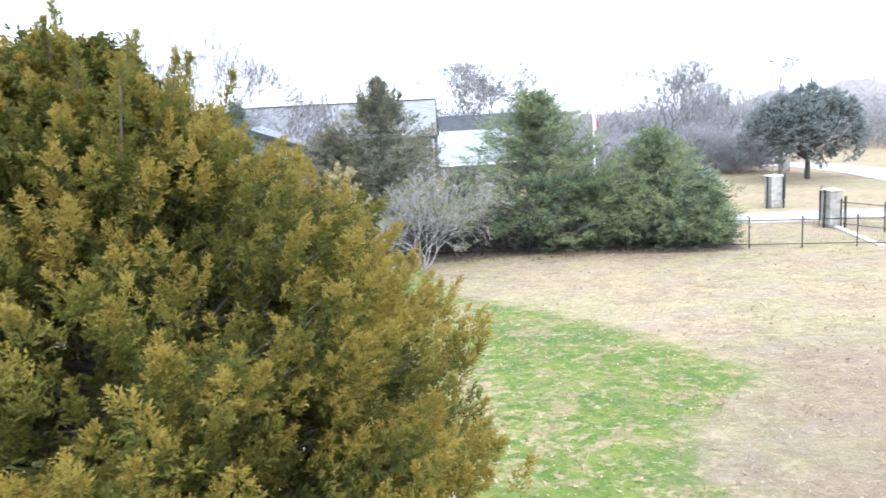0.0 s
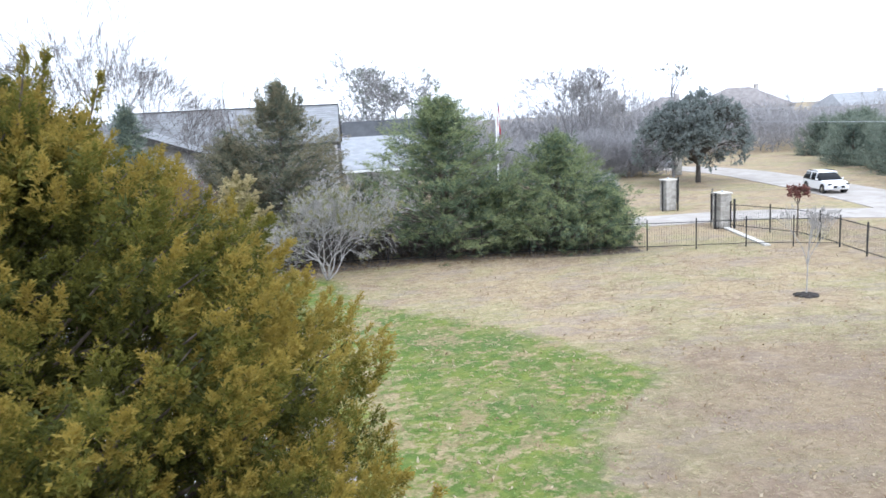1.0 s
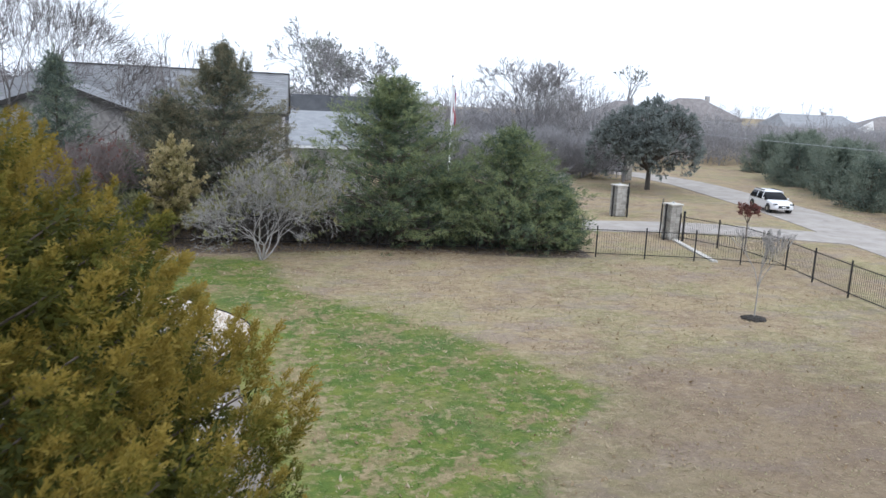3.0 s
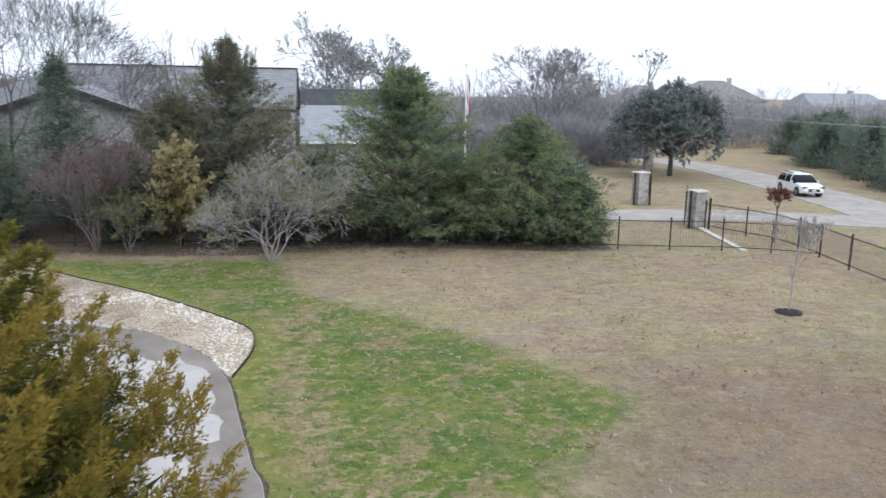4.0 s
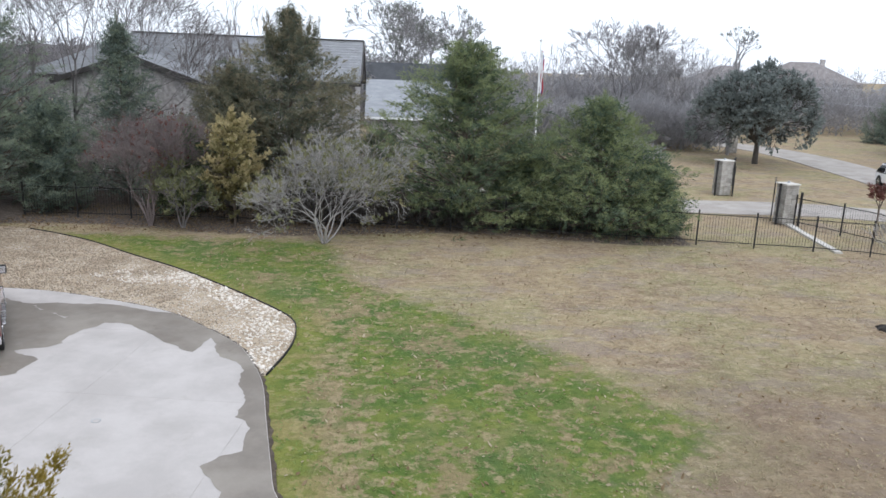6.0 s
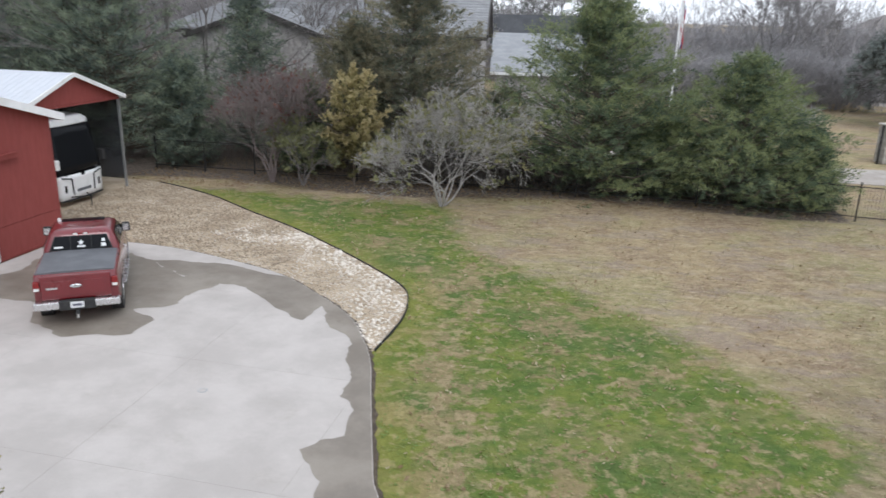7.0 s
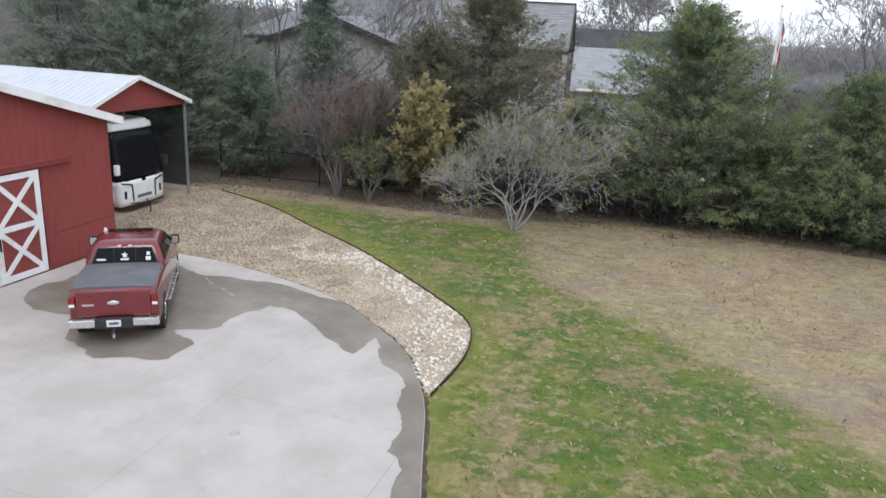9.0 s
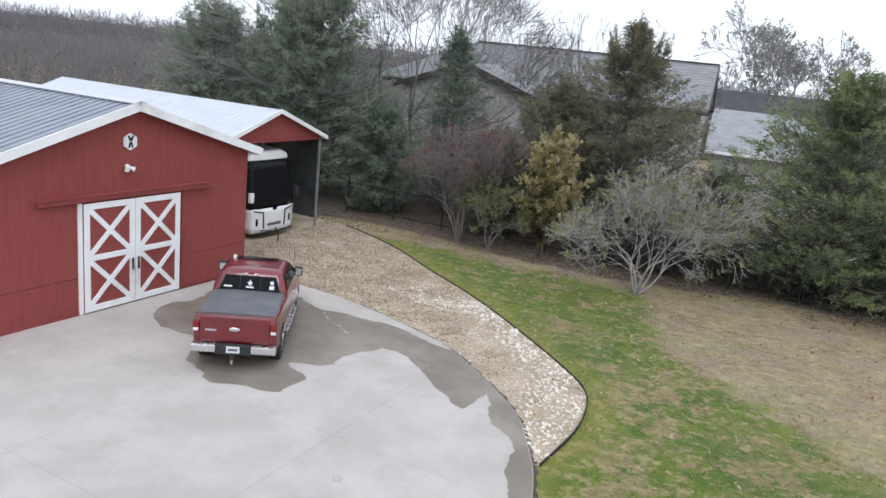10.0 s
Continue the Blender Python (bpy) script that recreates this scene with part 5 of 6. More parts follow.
    part("hitch", boxed(-0.04, 0.04, -0.2, 0.1, 0.4, 0.48, bevel=0.006), M_DARK, t)
    part("tow_ball", bar(bmesh.new(), (0, -0.17, 0.3), (0, -0.17, 0.4), 0.03, 10), M_CHROME, t)
    # window decals, drawn as plain white shapes
    star = bmesh.new()
    pts = [(0.085 * (1 if k % 2 == 0 else 0.42) * math.sin(k * math.pi / 5), 0.085 * (1 if k % 2 == 0 else 0.42) * math.cos(k * math.pi / 5)) for k in range(10)]
    loft(star, [[rear_pt(x, 1.6 + z)[:1] + (rear_pt(x, 1.6 + z)[1] - d, 1.6 + z) for x, z in pts] for d in (0.03, 0.036)])
    part("decal", star, M_PLATE, cab, "white star decal")
    for x0, x1, z0, z1 in ((-0.1, 0.1, 1.47, 1.51), (-0.66, -0.45, 1.47, 1.51), (0.5, 0.62, 1.46, 1.55), (0.52, 0.6, 1.58, 1.66)):
        part("decal", quad_pane([rear_pt(x0, z0), rear_pt(x1, z0), rear_pt(x1, z1), rear_pt(x0, z1)], 0.026), M_PLATE, cab, "plain white window decal")
    part("antenna", bar(bmesh.new(), (0.85, 4.6, 1.2), (0.85, 4.5, 1.95), 0.006, 6), M_DARK, t)
    for s in (-1, 1):
        part("head_light", boxed(s * 0.74 - 0.14, s * 0.74 + 0.14, 5.6, 5.67, 0.8, 1.02, bevel=0.02), M_LAMP_CLEAR, t)


build_truck()


def build_motorhome():
    m = thing("motorhome", BARN @ pose(-2.75, 10.82, 0), "white motorhome with a black windscreen under the carport", "motorhome")
    L = 9.2
    # side rings from the rear to the raked nose: x is the way it faces
    rings = []
    for x, z0, z1, w in ((-L, 0.5, 3.4, 1.2), (-L + 0.2, 0.38, 3.5, 1.27), (-1.6, 0.36, 3.52, 1.27), (-0.75, 0.34, 3.5, 1.27), (-0.35, 0.34, 3.4, 1.25)):
        rings.append([(x, y, z) for y, z in rounded(w, z0, z1, 0.16, 3, 0.14)])
    part("body", loft(bmesh.new(), rings), M_RV_WHITE, m, smooth=True)
    def front(y, z):
        x = 0.06 - 0.1 * (y / 1.25) ** 2 - (0.0 if z < 1.4 else (z - 1.4) * 0.17)
        return (x, y, z)
    def shell(name, z0, z1, mat, label, inset=0.0, parent=m, w0=1.25, w1=1.25, steps=5, back=-0.42):
        bm = bmesh.new()
        rows = []
        for k in range(steps + 1):
            z = z0 + (z1 - z0) * k / steps
            w = w0 + (w1 - w0) * k / steps
            rows.append([(front(y, z)[0] - inset, y, z) for y in np.linspace(-w, w, 13)])
        vs = [[bm.verts.new(p) for p in r] for r in rows]
        bk = [[bm.verts.new((back, p[1], p[2])) for p in r] for r in rows]
        for q in (vs, bk):
            for a, b in zip(q, q[1:]):
                for i in range(12):
                    bm.faces.new((a[i], a[i + 1], b[i + 1], b[i]))
        for i in range(12):
            bm.faces.new((vs[0][i], vs[0][i + 1], bk[0][i + 1], bk[0][i]))
            bm.faces.new((vs[-1][i], vs[-1][i + 1], bk[-1][i + 1], bk[-1][i]))
        for k in range(steps):
            for i in (0, 12):
                bm.faces.new((vs[k][i], vs[k + 1][i], bk[k + 1][i], bk[k][i]))
        return part(name, bm, mat, parent, label, smooth=True)
    cap = shell("front_cap", 0.24, 1.24, M_RV_WHITE, "white moulded front cap", w0=1.2, w1=1.26)
    shell("windscreen", 1.245, 3.14, M_GLASS_DARK, "black curved windscreen", 0.02, w0=1.287, w1=1.14, back=-0.85)
    shell("roof_cap", 3.145, 3.5, M_RV_WHITE, "white roof cap above the windscreen", 0.03, w0=1.13, w1=0.82, back=-0.9)
    for s in (-1, 1):
        frame_bm = bmesh.new()
        for (ya, za), (yb, zb) in (((0.62, 0.42), (0.66, 1.08)), ((0.66, 1.08), (1.16, 1.18))):
            beam(frame_bm, (front(s * ya, za)[0] + 0.01, s * ya, za), (front(s * yb, zb)[0] + 0.01, s * yb, zb), 0.05, 0.05)
        lamp = part("lamp_surround", frame_bm, M_DARK, cap, "dark headlight surround")
        part("head_light", boxed(front(s * 1.0, 0.7)[0] - 0.03, front(s * 1.0, 0.7)[0] + 0.015, s * 0.98 - 0.06, s * 0.98 + 0.06, 0.55, 0.85, bevel=0.01), M_GLASS_DARK, cap)
        mir = part("mirror", boxed(-0.05, 0.1, s * 1.38 - 0.1, s * 1.38 + 0.1, 1.55, 1.95, bevel=0.03), M_RV_WHITE if s < 0 else M_DARK, m)
        part("mirror_arm", beam(bmesh.new(), (-0.1, s * 1.2, 1.98), (0.02, s * 1.36, 1.97), 0.04, 0.04), M_DARK, mir)
        for x in (-1.9, -6.6):
            wheel_rot = bmesh.new()
            rr = []
            for dy, k in ((-0.14, 0.6), (-0.14, 0.94), (0, 1.0), (0.14, 0.94), (0.14, 0.6)):
                rr.append([(x + 0.48 * k * math.cos(a), s * 1.1 + dy, 0.48 + 0.48 * k * math.sin(a)) for a in np.arange(20) / 20 * 6.2832])
            part("tyre", loft(wheel_rot, rr), M_DARK, m)
        for x0, x1 in ((-3.4, -2.2), (-5.6, -4.2)):
            part("side_window", boxed(x0, x1, s * 1.275 - 0.012, s * 1.275 + 0.012, 1.7, 2.5, bevel=0.005), M_GLASS_DARK, m)
    part("lower_lip", loft(bmesh.new(), [[(front(y, 0.24)[0] + 0.012, y, 0.2), (front(y, 0.24)[0] + 0.012, y, 0.27), (front(y, 0.24)[0] - 0.1, y, 0.27), (front(y, 0.24)[0] - 0.1, y, 0.2)] for y in np.linspace(-1.2, 1.2, 9)]), M_DARK, cap, "dark lower lip")
    for s in (-1, 1):
        part("glass_dip", loft(bmesh.new(), [[(front(s * y, z)[0] + 0.006, s * y, z) for y, z in ((0.0, 1.245), (0.0, 1.13), (0.95, 1.235), (0.95, 1.245))], [(front(s * y, z)[0] - 0.05, s * y, z) for y, z in ((0.0, 1.245), (0.0, 1.13), (0.95, 1.235), (0.95, 1.245))]]), M_GLASS_DARK, cap)
    part("grille", boxed(front(0, 0.6)[0] - 0.02, front(0, 0.6)[0] + 0.012, -0.4, 0.4, 0.5, 0.62, bevel=0.005), M_TONNEAU, cap)
    part("air_conditioner", boxed(-4.2, -3.3, -0.4, 0.4, 3.5, 3.72, bevel=0.06), M_RV_WHITE, m)
    bar_thing = thing("tow_bar", BARN @ pose(-2.1, 10.4, 0), "black folding tow bar standing before the motorhome", "tow bar")
    part("stand", bar(bmesh.new(), (0, 0, 0), (0, 0, 0.42), 0.025, 8), M_BLACK_IRON, bar_thing)
    for s in (-1, 1):
        part("arm", bar(bmesh.new(), (0, 0, 0.4), (-0.55, s * 0.45, 0.38), 0.022, 8), M_BLACK_IRON, bar_thing)


build_motorhome()


def car(x, y, turn, name, label, paint, L=4.6, W=0.93, H=1.66, suv=True):
    c = thing(name, pose(x, y, 0.0, 0, 0, turn), label, "car")
    hood = 0.98 if suv else 0.86
    prof = [(0, 0.8, 0.5, 0.9), (0.08, 0.88, 0.36, 1.02), (0.5, W, 0.28, 1.04), (1.6, W, 0.26, 1.02), (L - 1.35, W, 0.26, hood + 0.04), (L - 0.5, W - 0.02, 0.28, hood - 0.06), (L - 0.08, W - 0.12, 0.34, hood - 0.2), (L, W - 0.3, 0.42, 0.66)]
    part("body", loft(bmesh.new(), [[(a, yy, z) for a, z in rounded(w, z0, z1, 0.1, 3, 0.03)] for yy, w, z0, z1 in prof]), paint, c, smooth=True)
    y0 = 0.12 if suv else 0.7
    def ring(z, a, b, w, r=0.12):
        pts = []
        for cx, cy, q in ((w - r, a + r, -90), (w - r, b - r, 0), (-(w - r), b - r, 90), (-(w - r), a + r, 180)):
            for i in range(4):
                t = radians(q + 30 * i)
                pts.append((cx + r * math.cos(t), cy + r * math.sin(t), z))
        return pts
    glass = part("glasshouse", loft(bmesh.new(), [ring(0.96, y0, L - 1.2, W - 0.02), ring(1.1, y0 + 0.05, L - 1.42, W - 0.05), ring(H - 0.1, y0 + 0.35, L - 2.05, W - 0.2)]), M_GLASS_DARK, c, smooth=True)
    part("roof", loft(bmesh.new(), [ring(H - 0.12, y0 + 0.3, L - 2.0, W - 0.19), ring(H - 0.04, y0 + 0.36, L - 2.1, W - 0.22), ring(H, y0 + 0.6, L - 2.35, W - 0.35)]), paint, c, smooth=True)
    for s in (-1, 1):
        for yy in (0.85, L - 0.9):
            part("wheel_arch", bar(bmesh.new(), (s * (W - 0.25), yy, 0.36), (s * (W + 0.008), yy, 0.36), 0.4, 20), M_DARK, c)
            wheel(c, s * (W - 0.1), yy, 0.34, 0.22, M_CHROME)
        for yy in (1.55, 2.5):
            part("pillar", beam(bmesh.new(), (s * (W - 0.03), yy, 1.02), (s * (W - 0.185), yy + 0.02, H - 0.1), 0.06, 0.08), paint, c)
        part("rail", boxed(s * (W - 0.26) - 0.02, s * (W - 0.26) + 0.02, y0 + 0.6, L - 2.2, H - 0.02, H + 0.05), M_DARK, c) if suv else None
        part("head_light", boxed(s * 0.66 - 0.16, s * 0.66 + 0.16, L - 0.16, L - 0.03, 0.7, 0.82, bevel=0.02), M_GLASS_DARK, c)
        part("mirror", boxed(s * (W + 0.1) - 0.08, s * (W + 0.1) + 0.08, L - 1.65, L - 1.55, 1.02, 1.14, bevel=0.02), paint, c)
    part("grille", boxed(-0.45, 0.45, L - 0.09, L + 0.015, 0.45, 0.66, bevel=0.02), M_DARK, c)
    part("number_plate", boxed(-0.16, 0.16, L + 0.016, L + 0.025, 0.5, 0.6), M_PLATE, c)
    return c


car(38.2, 61.0, 172.5, "white_suv", "white SUV on the country road", M_CAR_WHITE)
car(38.6, 92.0, 100, "parked_car", "pale car far down the road", M_CAR_SILVER, suv=False, H=1.46)
car(18.9, 90.0, 95, "parked_car", "white car parked among the far trees", M_CAR_WHITE, suv=False, H=1.46)


# ---- houses ----
def build_house():
    h = thing("neighbour_house", pose(-1.1, 57.3, 0, 0, 0, 1.0), "large pale brick house with grey shingle roof behind the trees", "house")
    W, RZ, EZ, HALF = 14.8, 9.12, 6.6, 3.4
    part("wall", boxed(-W - 4, -0.35, -HALF + 0.45, HALF - 0.45, 0, EZ + 0.25), M_HOUSE_STONE, h)
    bm = bmesh.new()
    loft(bm, [[(x, -HALF + 0.45, EZ), (x, HALF - 0.45, EZ), (x, 0, RZ - 0.25)] for x in (-0.65, -0.35)])
    part("gable_wall", bm, M_HOUSE_STONE, h)
    # main roof: gable on one end, hip on the other
    for s in (-1, 1):
        e = s * HALF
        bm = bmesh.new()
        p = [(0, 0, RZ), (-W, 0, RZ + 0.1), (-W - 5.4, e, EZ), (0, e, EZ)]
        loft(bm, [[(a, b, c - 0.18) for a, b, c in p], p])
        slope = part("roof_slope", bm, M_SHINGLE, h)
        # shingle courses
        for k in range(1, 16):
            f = k / 16
            part("shingle_course", beam(bmesh.new(), (-W - 5.4 * f, e * f, RZ + 0.1 + (EZ - RZ - 0.1) * f + 0.012), (0, e * f, RZ + (EZ - RZ) * f + 0.012), 0.03, 0.014), M_SHINGLE, slope)
        part("fascia", beam(bmesh.new(), (0.03, 0, RZ - 0.14), (0.03, e, EZ - 0.14), 0.06, 0.34), M_TRIM_DARK, h)
        part("eave_board", boxed(-W - 5.2, 0, e - 0.04, e + 0.04, EZ - 0.34, EZ - 0.12), M_TRIM_DARK, h)
    part("ridge_cap", beam(bmesh.new(), (-W, 0, RZ + 0.12), (0.02, 0, RZ + 0.02), 0.3, 0.05), M_TRIM_DARK, h)
    bm = bmesh.new()
    p = [(-W, 0.02, RZ + 0.1), (-W - 5.4, HALF, EZ), (-W - 5.4, -HALF, EZ)]
    loft(bm, [[(a, b, c - 0.18) for a, b, c in p], p])
    part("hip_roof", bm, M_SHINGLE, h)
    # cross gable towards the lawn
    GX, GZ, GE, GW, GY = -12.8, 7.85, 6.3, 4.3, -7.4
    bm = bmesh.new()
    loft(bm, [[(GX - GW + 0.4, y, 0), (GX + GW - 0.4, y, 0), (GX + GW - 0.4, y, GE + 0.05), (GX, y, GZ - 0.2), (GX - GW + 0.4, y, GE + 0.05)] for y in (GY + 0.35, -HALF + 0.45)])
    part("wing_wall", bm, M_HOUSE_STONE, h)
    for s in (-1, 1):
        bm = bmesh.new()
        p = [(GX, GY, GZ), (GX, -1.6, GZ), (GX + s * GW, -1.6, GE), (GX + s * GW, GY, GE)]
        loft(bm, [[(a, b, c - 0.16) for a, b, c in p], p])
        part("wing_roof", bm, M_SHINGLE, h)
        part("rake_board", beam(bmesh.new(), (GX, GY - 0.03, GZ - 0.12), (GX + s * GW, GY - 0.03, GE - 0.12), 0.06, 0.26), M_TRIM_DARK, h)
    for x, z, w, y in ((-3.2, 1.2, 1.3, -HALF + 0.45), (-6.8, 1.2, 1.3, -HALF + 0.45), (-11.4, 1.1, 1.6, GY + 0.35), (-14.6, 1.2, 1.3, GY + 0.35)):
        win = part("window", boxed(x - w / 2, x + w / 2, y - 0.06, y + 0.04, z, z + 1.5), M_WHITE, h)
        for k in (-1, 1):
            part("pane", boxed(x + k * w / 4 - w / 4 + 0.05, x + k * w / 4 + w / 4 - 0.05, y - 0.075, y - 0.062, z + 0.07, z + 1.43), M_GLASS_DARK, win)
    # low wing beyond the gable
    w = thing("house_wing", pose(0.2, 65.5, 0, 0, 0, 1.5), "low shingled wing of the neighbouring house", "house")
    part("wall", boxed(-1.2, 4.6, -2.2, 3.4, 0, 4.05), M_HOUSE_STONE, w)
    for s in (-1, 1):
        bm = bmesh.new()
        p = [(-1.6, 0.6, 6.5), (5.0, 0.6, 6.5), (5.0, 0.6 + s * 3.4, 3.9), (-1.6, 0.6 + s * 3.4, 3.9)]
        loft(bm, [[(a, b, c - 0.16) for a, b, c in p], p])
        part("roof_slope", bm, M_SHINGLE_PALE, w)
    part("eave_board", boxed(-1.6, 5.0, -2.84, -2.78, 3.65, 3.85), M_WHITE, w)
    part("rear_roof", loft(bmesh.new(), [[(-2.0, y, 5.5), (8.0, y, 5.5), (7.0, y, 7.8), (-2.0, y, 7.8)] for y in (5.0, 9.0)]), M_SHINGLE_DARK, w, "dark grey shingle roof behind the wing")


build_house()


def far_house(x, y, w, d, eave, ridge, turn, mat, label, hip=0.3, white_gable=False):
    h = thing("far_house", pose(x, y, 0, 0, 0, turn), label, "house", group="far houses")
    part("wall", boxed(-w / 2 + 0.4, w / 2 - 0.4, -d / 2 + 0.4, d / 2 - 0.4, 0, eave), M_HOUSE_STONE, h)
    k = w / 2 * (1 - hip)
    ov = [(-w / 2, -d / 2, eave), (w / 2, -d / 2, eave), (w / 2, d / 2, eave), (-w / 2, d / 2, eave)]
    bm = bmesh.new()
    b = [bm.verts.new(p) for p in ov]
    a, c = bm.verts.new((-k, 0, ridge)), bm.verts.new((k, 0, ridge))
    bm.faces.new((b[0], b[1], c, a)), bm.faces.new((b[2], b[3], a, c)), bm.faces.new((b[1], b[2], c)), bm.faces.new((b[3], b[0], a)), bm.faces.new(b[::-1])
    part("roof", bm, mat, h)
    part("chimney", boxed(w * 0.18, w * 0.18 + 0.9, 0.3, 1.2, ridge - 1.5, ridge + 0.7), M_HOUSE_STONE, h)
    for i in range(4):
        xx = -w / 2 + w * (i + 0.7) / 4.4
        win = part("window", boxed(xx - 0.6, xx + 0.6, -d / 2 + 0.33, -d / 2 + 0.42, eave - 2.2, eave - 0.7), M_WHITE, h)
        part("pane", boxed(xx - 0.5, xx + 0.5, -d / 2 + 0.31, -d / 2 + 0.329, eave - 2.1, eave - 0.8), M_GLASS_DARK, win)
    if white_gable:
        bm = bmesh.new()
        loft(bm, [[(w / 2 - 4.5, yy, eave - 1.0), (w / 2 + 2.5, yy, eave - 1.0), (w / 2 + 1.6, yy, ridge - 1.0)] for yy in (-d / 2 - 0.8, -d / 2 - 0.4)])
        part("dormer", bm, M_WHITE, h, "white dormer gable")


far_house(73.5, 180, 15, 11, 6.0, 9.6, 8, M_SHINGLE_BROWN, "distant two-storey house with brown hipped roof", 0.8)
far_house(90.5, 178, 23, 12, 6.2, 10.9, -6, M_SHINGLE_BROWN, "distant wide house with steep brown roof", 0.75)
far_house(122, 176, 22, 12, 5.2, 8.2, 4, M_SHINGLE, "distant grey-roofed house with a white dormer", 0.15, True)
far_house(147, 178, 22, 12, 5.2, 8.6, -4, M_SHINGLE_BROWN, "distant house with a broad brown roof", 0.7)
far_house(172, 182, 22, 12, 5.2, 8.8, 4, M_SHINGLE_BROWN, "distant house among the trees", 0.7)


# ---- flagpole, wires ----
def build_flagpole():
    p = thing("flagpole", pose(12.75, 70.0, 0), "white flagpole with a limp striped flag", "flagpole")
    part("pole", bar(bmesh.new(), (0, 0, 0), (0, 0, 9.9), 0.075, 12, 0.04), M_WHITE, p)
    e = bmesh.new()
    bmesh.ops.create_uvsphere(e, u_segments=12, v_segments=8, radius=0.1, matrix=Matrix.Translation((0, 0, 9.97)))
    part("ball", e, M_CHROME, p, smooth=True)
    for k, (x, y, top, low, w) in enumerate(((0.09, -0.03, 9.2, 6.2, 0.07), (0.15, 0.03, 9.1, 5.9, 0.06), (0.2, -0.04, 9.0, 5.7, 0.07), (0.26, 0.02, 8.8, 5.6, 0.06), (0.31, -0.02, 8.5, 5.5, 0.06))):
        bm = bmesh.new()
        rings = []
        for i in range(9):
            z = top + (low - top) * i / 8
            q = w * (0.75 + 0.35 * math.sin(i * 1.7 + k))
            d = 0.04 * math.sin(i * 0.9 + k * 2)
            rings.append([(x + d - q, y - 0.02, z), (x + d + q, y - 0.05, z), (x + d + q, y + 0.03, z), (x + d - q, y + 0.05, z)])
        loft(bm, rings)
        part("flag_fold", bm, (M_FLAG_WHITE, M_FLAG_RED, M_FLAG_WHITE, M_FLAG_BLUE, M_FLAG_RED)[k], p)


build_flagpole()


def wire(a, b, sag, name="power_line"):
    pts = [Vector(a).lerp(Vector(b), t) - Vector((0, 0, sag * 4 * t * (1 - t))) for t in np.linspace(0, 1, 13)]
    bm = bmesh.new()
    loft(bm, [[(p.x, p.y, p.z + 0.02), (p.x + 0.018, p.y, p.z - 0.01), (p.x - 0.018, p.y, p.z - 0.01)] for p in pts])
    tagged(part(name, bm, M_STEEL), "thin overhead line across the trees beyond the road", "cable", group="overhead lines")


wire((20, 118, 7.6), (75, 62, 6.6), 0.5)
wire((30, 78, 6.2), (70, 40, 4.6), 0.4)


# ---- trees beyond the road ----
def build_oak():
    ob = bare_plant("live_oak", (33.1, 72.2, 0), 11, 1.75, 0.2, 7, 0.6, 0.03, 73, M_BARK_DARK, "round evergreen oak with a short dark trunk by the road", open_angle=1.0, open_var=(0.05, 1.7), kids=(2, 3), trunk=1.9, leaf=M_LEAF_OAK, leaf_share=0.85, leaf_size=0.3, wig=0.16, tone0=0.3, leaf_n=6, thin=0.013, shrink=(0.7, 0.86))


build_oak()
bare_plant("thin_tree", (33.4, 79.0, 0), 4, 1.3, 0.12, 5, 0.5, 0.12, 72, M_TWIG_FAR, "tall thin tree with a small tufted top behind the oak", open_angle=0.35, kids=(2, 2), trunk=7.9, leaf=M_LEAF_TUFT, leaf_share=0.5, leaf_size=0.24, wig=0.18, tone0=0.2, leaf_n=6, thin=0.014)
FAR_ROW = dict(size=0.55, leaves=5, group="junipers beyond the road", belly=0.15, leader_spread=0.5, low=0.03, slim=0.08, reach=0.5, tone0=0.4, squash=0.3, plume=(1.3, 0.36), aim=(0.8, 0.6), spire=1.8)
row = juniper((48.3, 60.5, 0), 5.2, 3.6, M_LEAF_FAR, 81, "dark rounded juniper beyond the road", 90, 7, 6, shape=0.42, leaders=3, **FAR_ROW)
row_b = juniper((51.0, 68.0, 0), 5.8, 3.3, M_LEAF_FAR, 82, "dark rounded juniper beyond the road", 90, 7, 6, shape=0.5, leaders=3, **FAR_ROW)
rr = random.Random(5)
for k, (x, y) in enumerate(((53.8, 72.5), (54.5, 80.0), (56.5, 84.0), (63.0, 94.0), (59.5, 86.0), (58.5, 76.0), (54.5, 63.0), (53.0, 55.5), (47.2, 52.8), (49.5, 46.0), (60.5, 67.0), (61.0, 96.0), (68.0, 97.0), (66.0, 90.0))):
    s = rr.uniform(0.88, 1.12)
    copy_thing(row if k % 2 else row_b, pose(x, y, 0, 0, 0, rr.uniform(0, 360)) @ Matrix.Scale(s, 4))


# ---- what nobody could count ----
def brush(name, rng, n, xs, ys, tops, size, mat, label, category, tone=0.4):
    """A thicket of twiggy growth between two lines of the plan."""
    x, y = rng.uniform(*xs, n), rng.uniform(*ys, n)
    top = tops(x, y) * (0.75 + 0.35 * np.array([noise.noise((a * 0.25, b * 0.25, 3.0)) for a, b in zip(x, y)]))
    z = top * rng.uniform(0, 1, n) ** 0.7
    c = np.stack([x, y, z], 1)
    h = np.stack([rng.normal(0, 0.45, n), rng.normal(0, 0.45, n), np.ones(n)], 1)
    # tone rises with height: shade at the thicket's foot is painted in
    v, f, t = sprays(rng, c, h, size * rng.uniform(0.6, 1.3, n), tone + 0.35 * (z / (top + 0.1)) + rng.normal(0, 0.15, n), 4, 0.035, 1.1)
    return tagged(tri_mesh(name, v, f, mat, attrs={"tone": t}), label, category, kind="stuff")


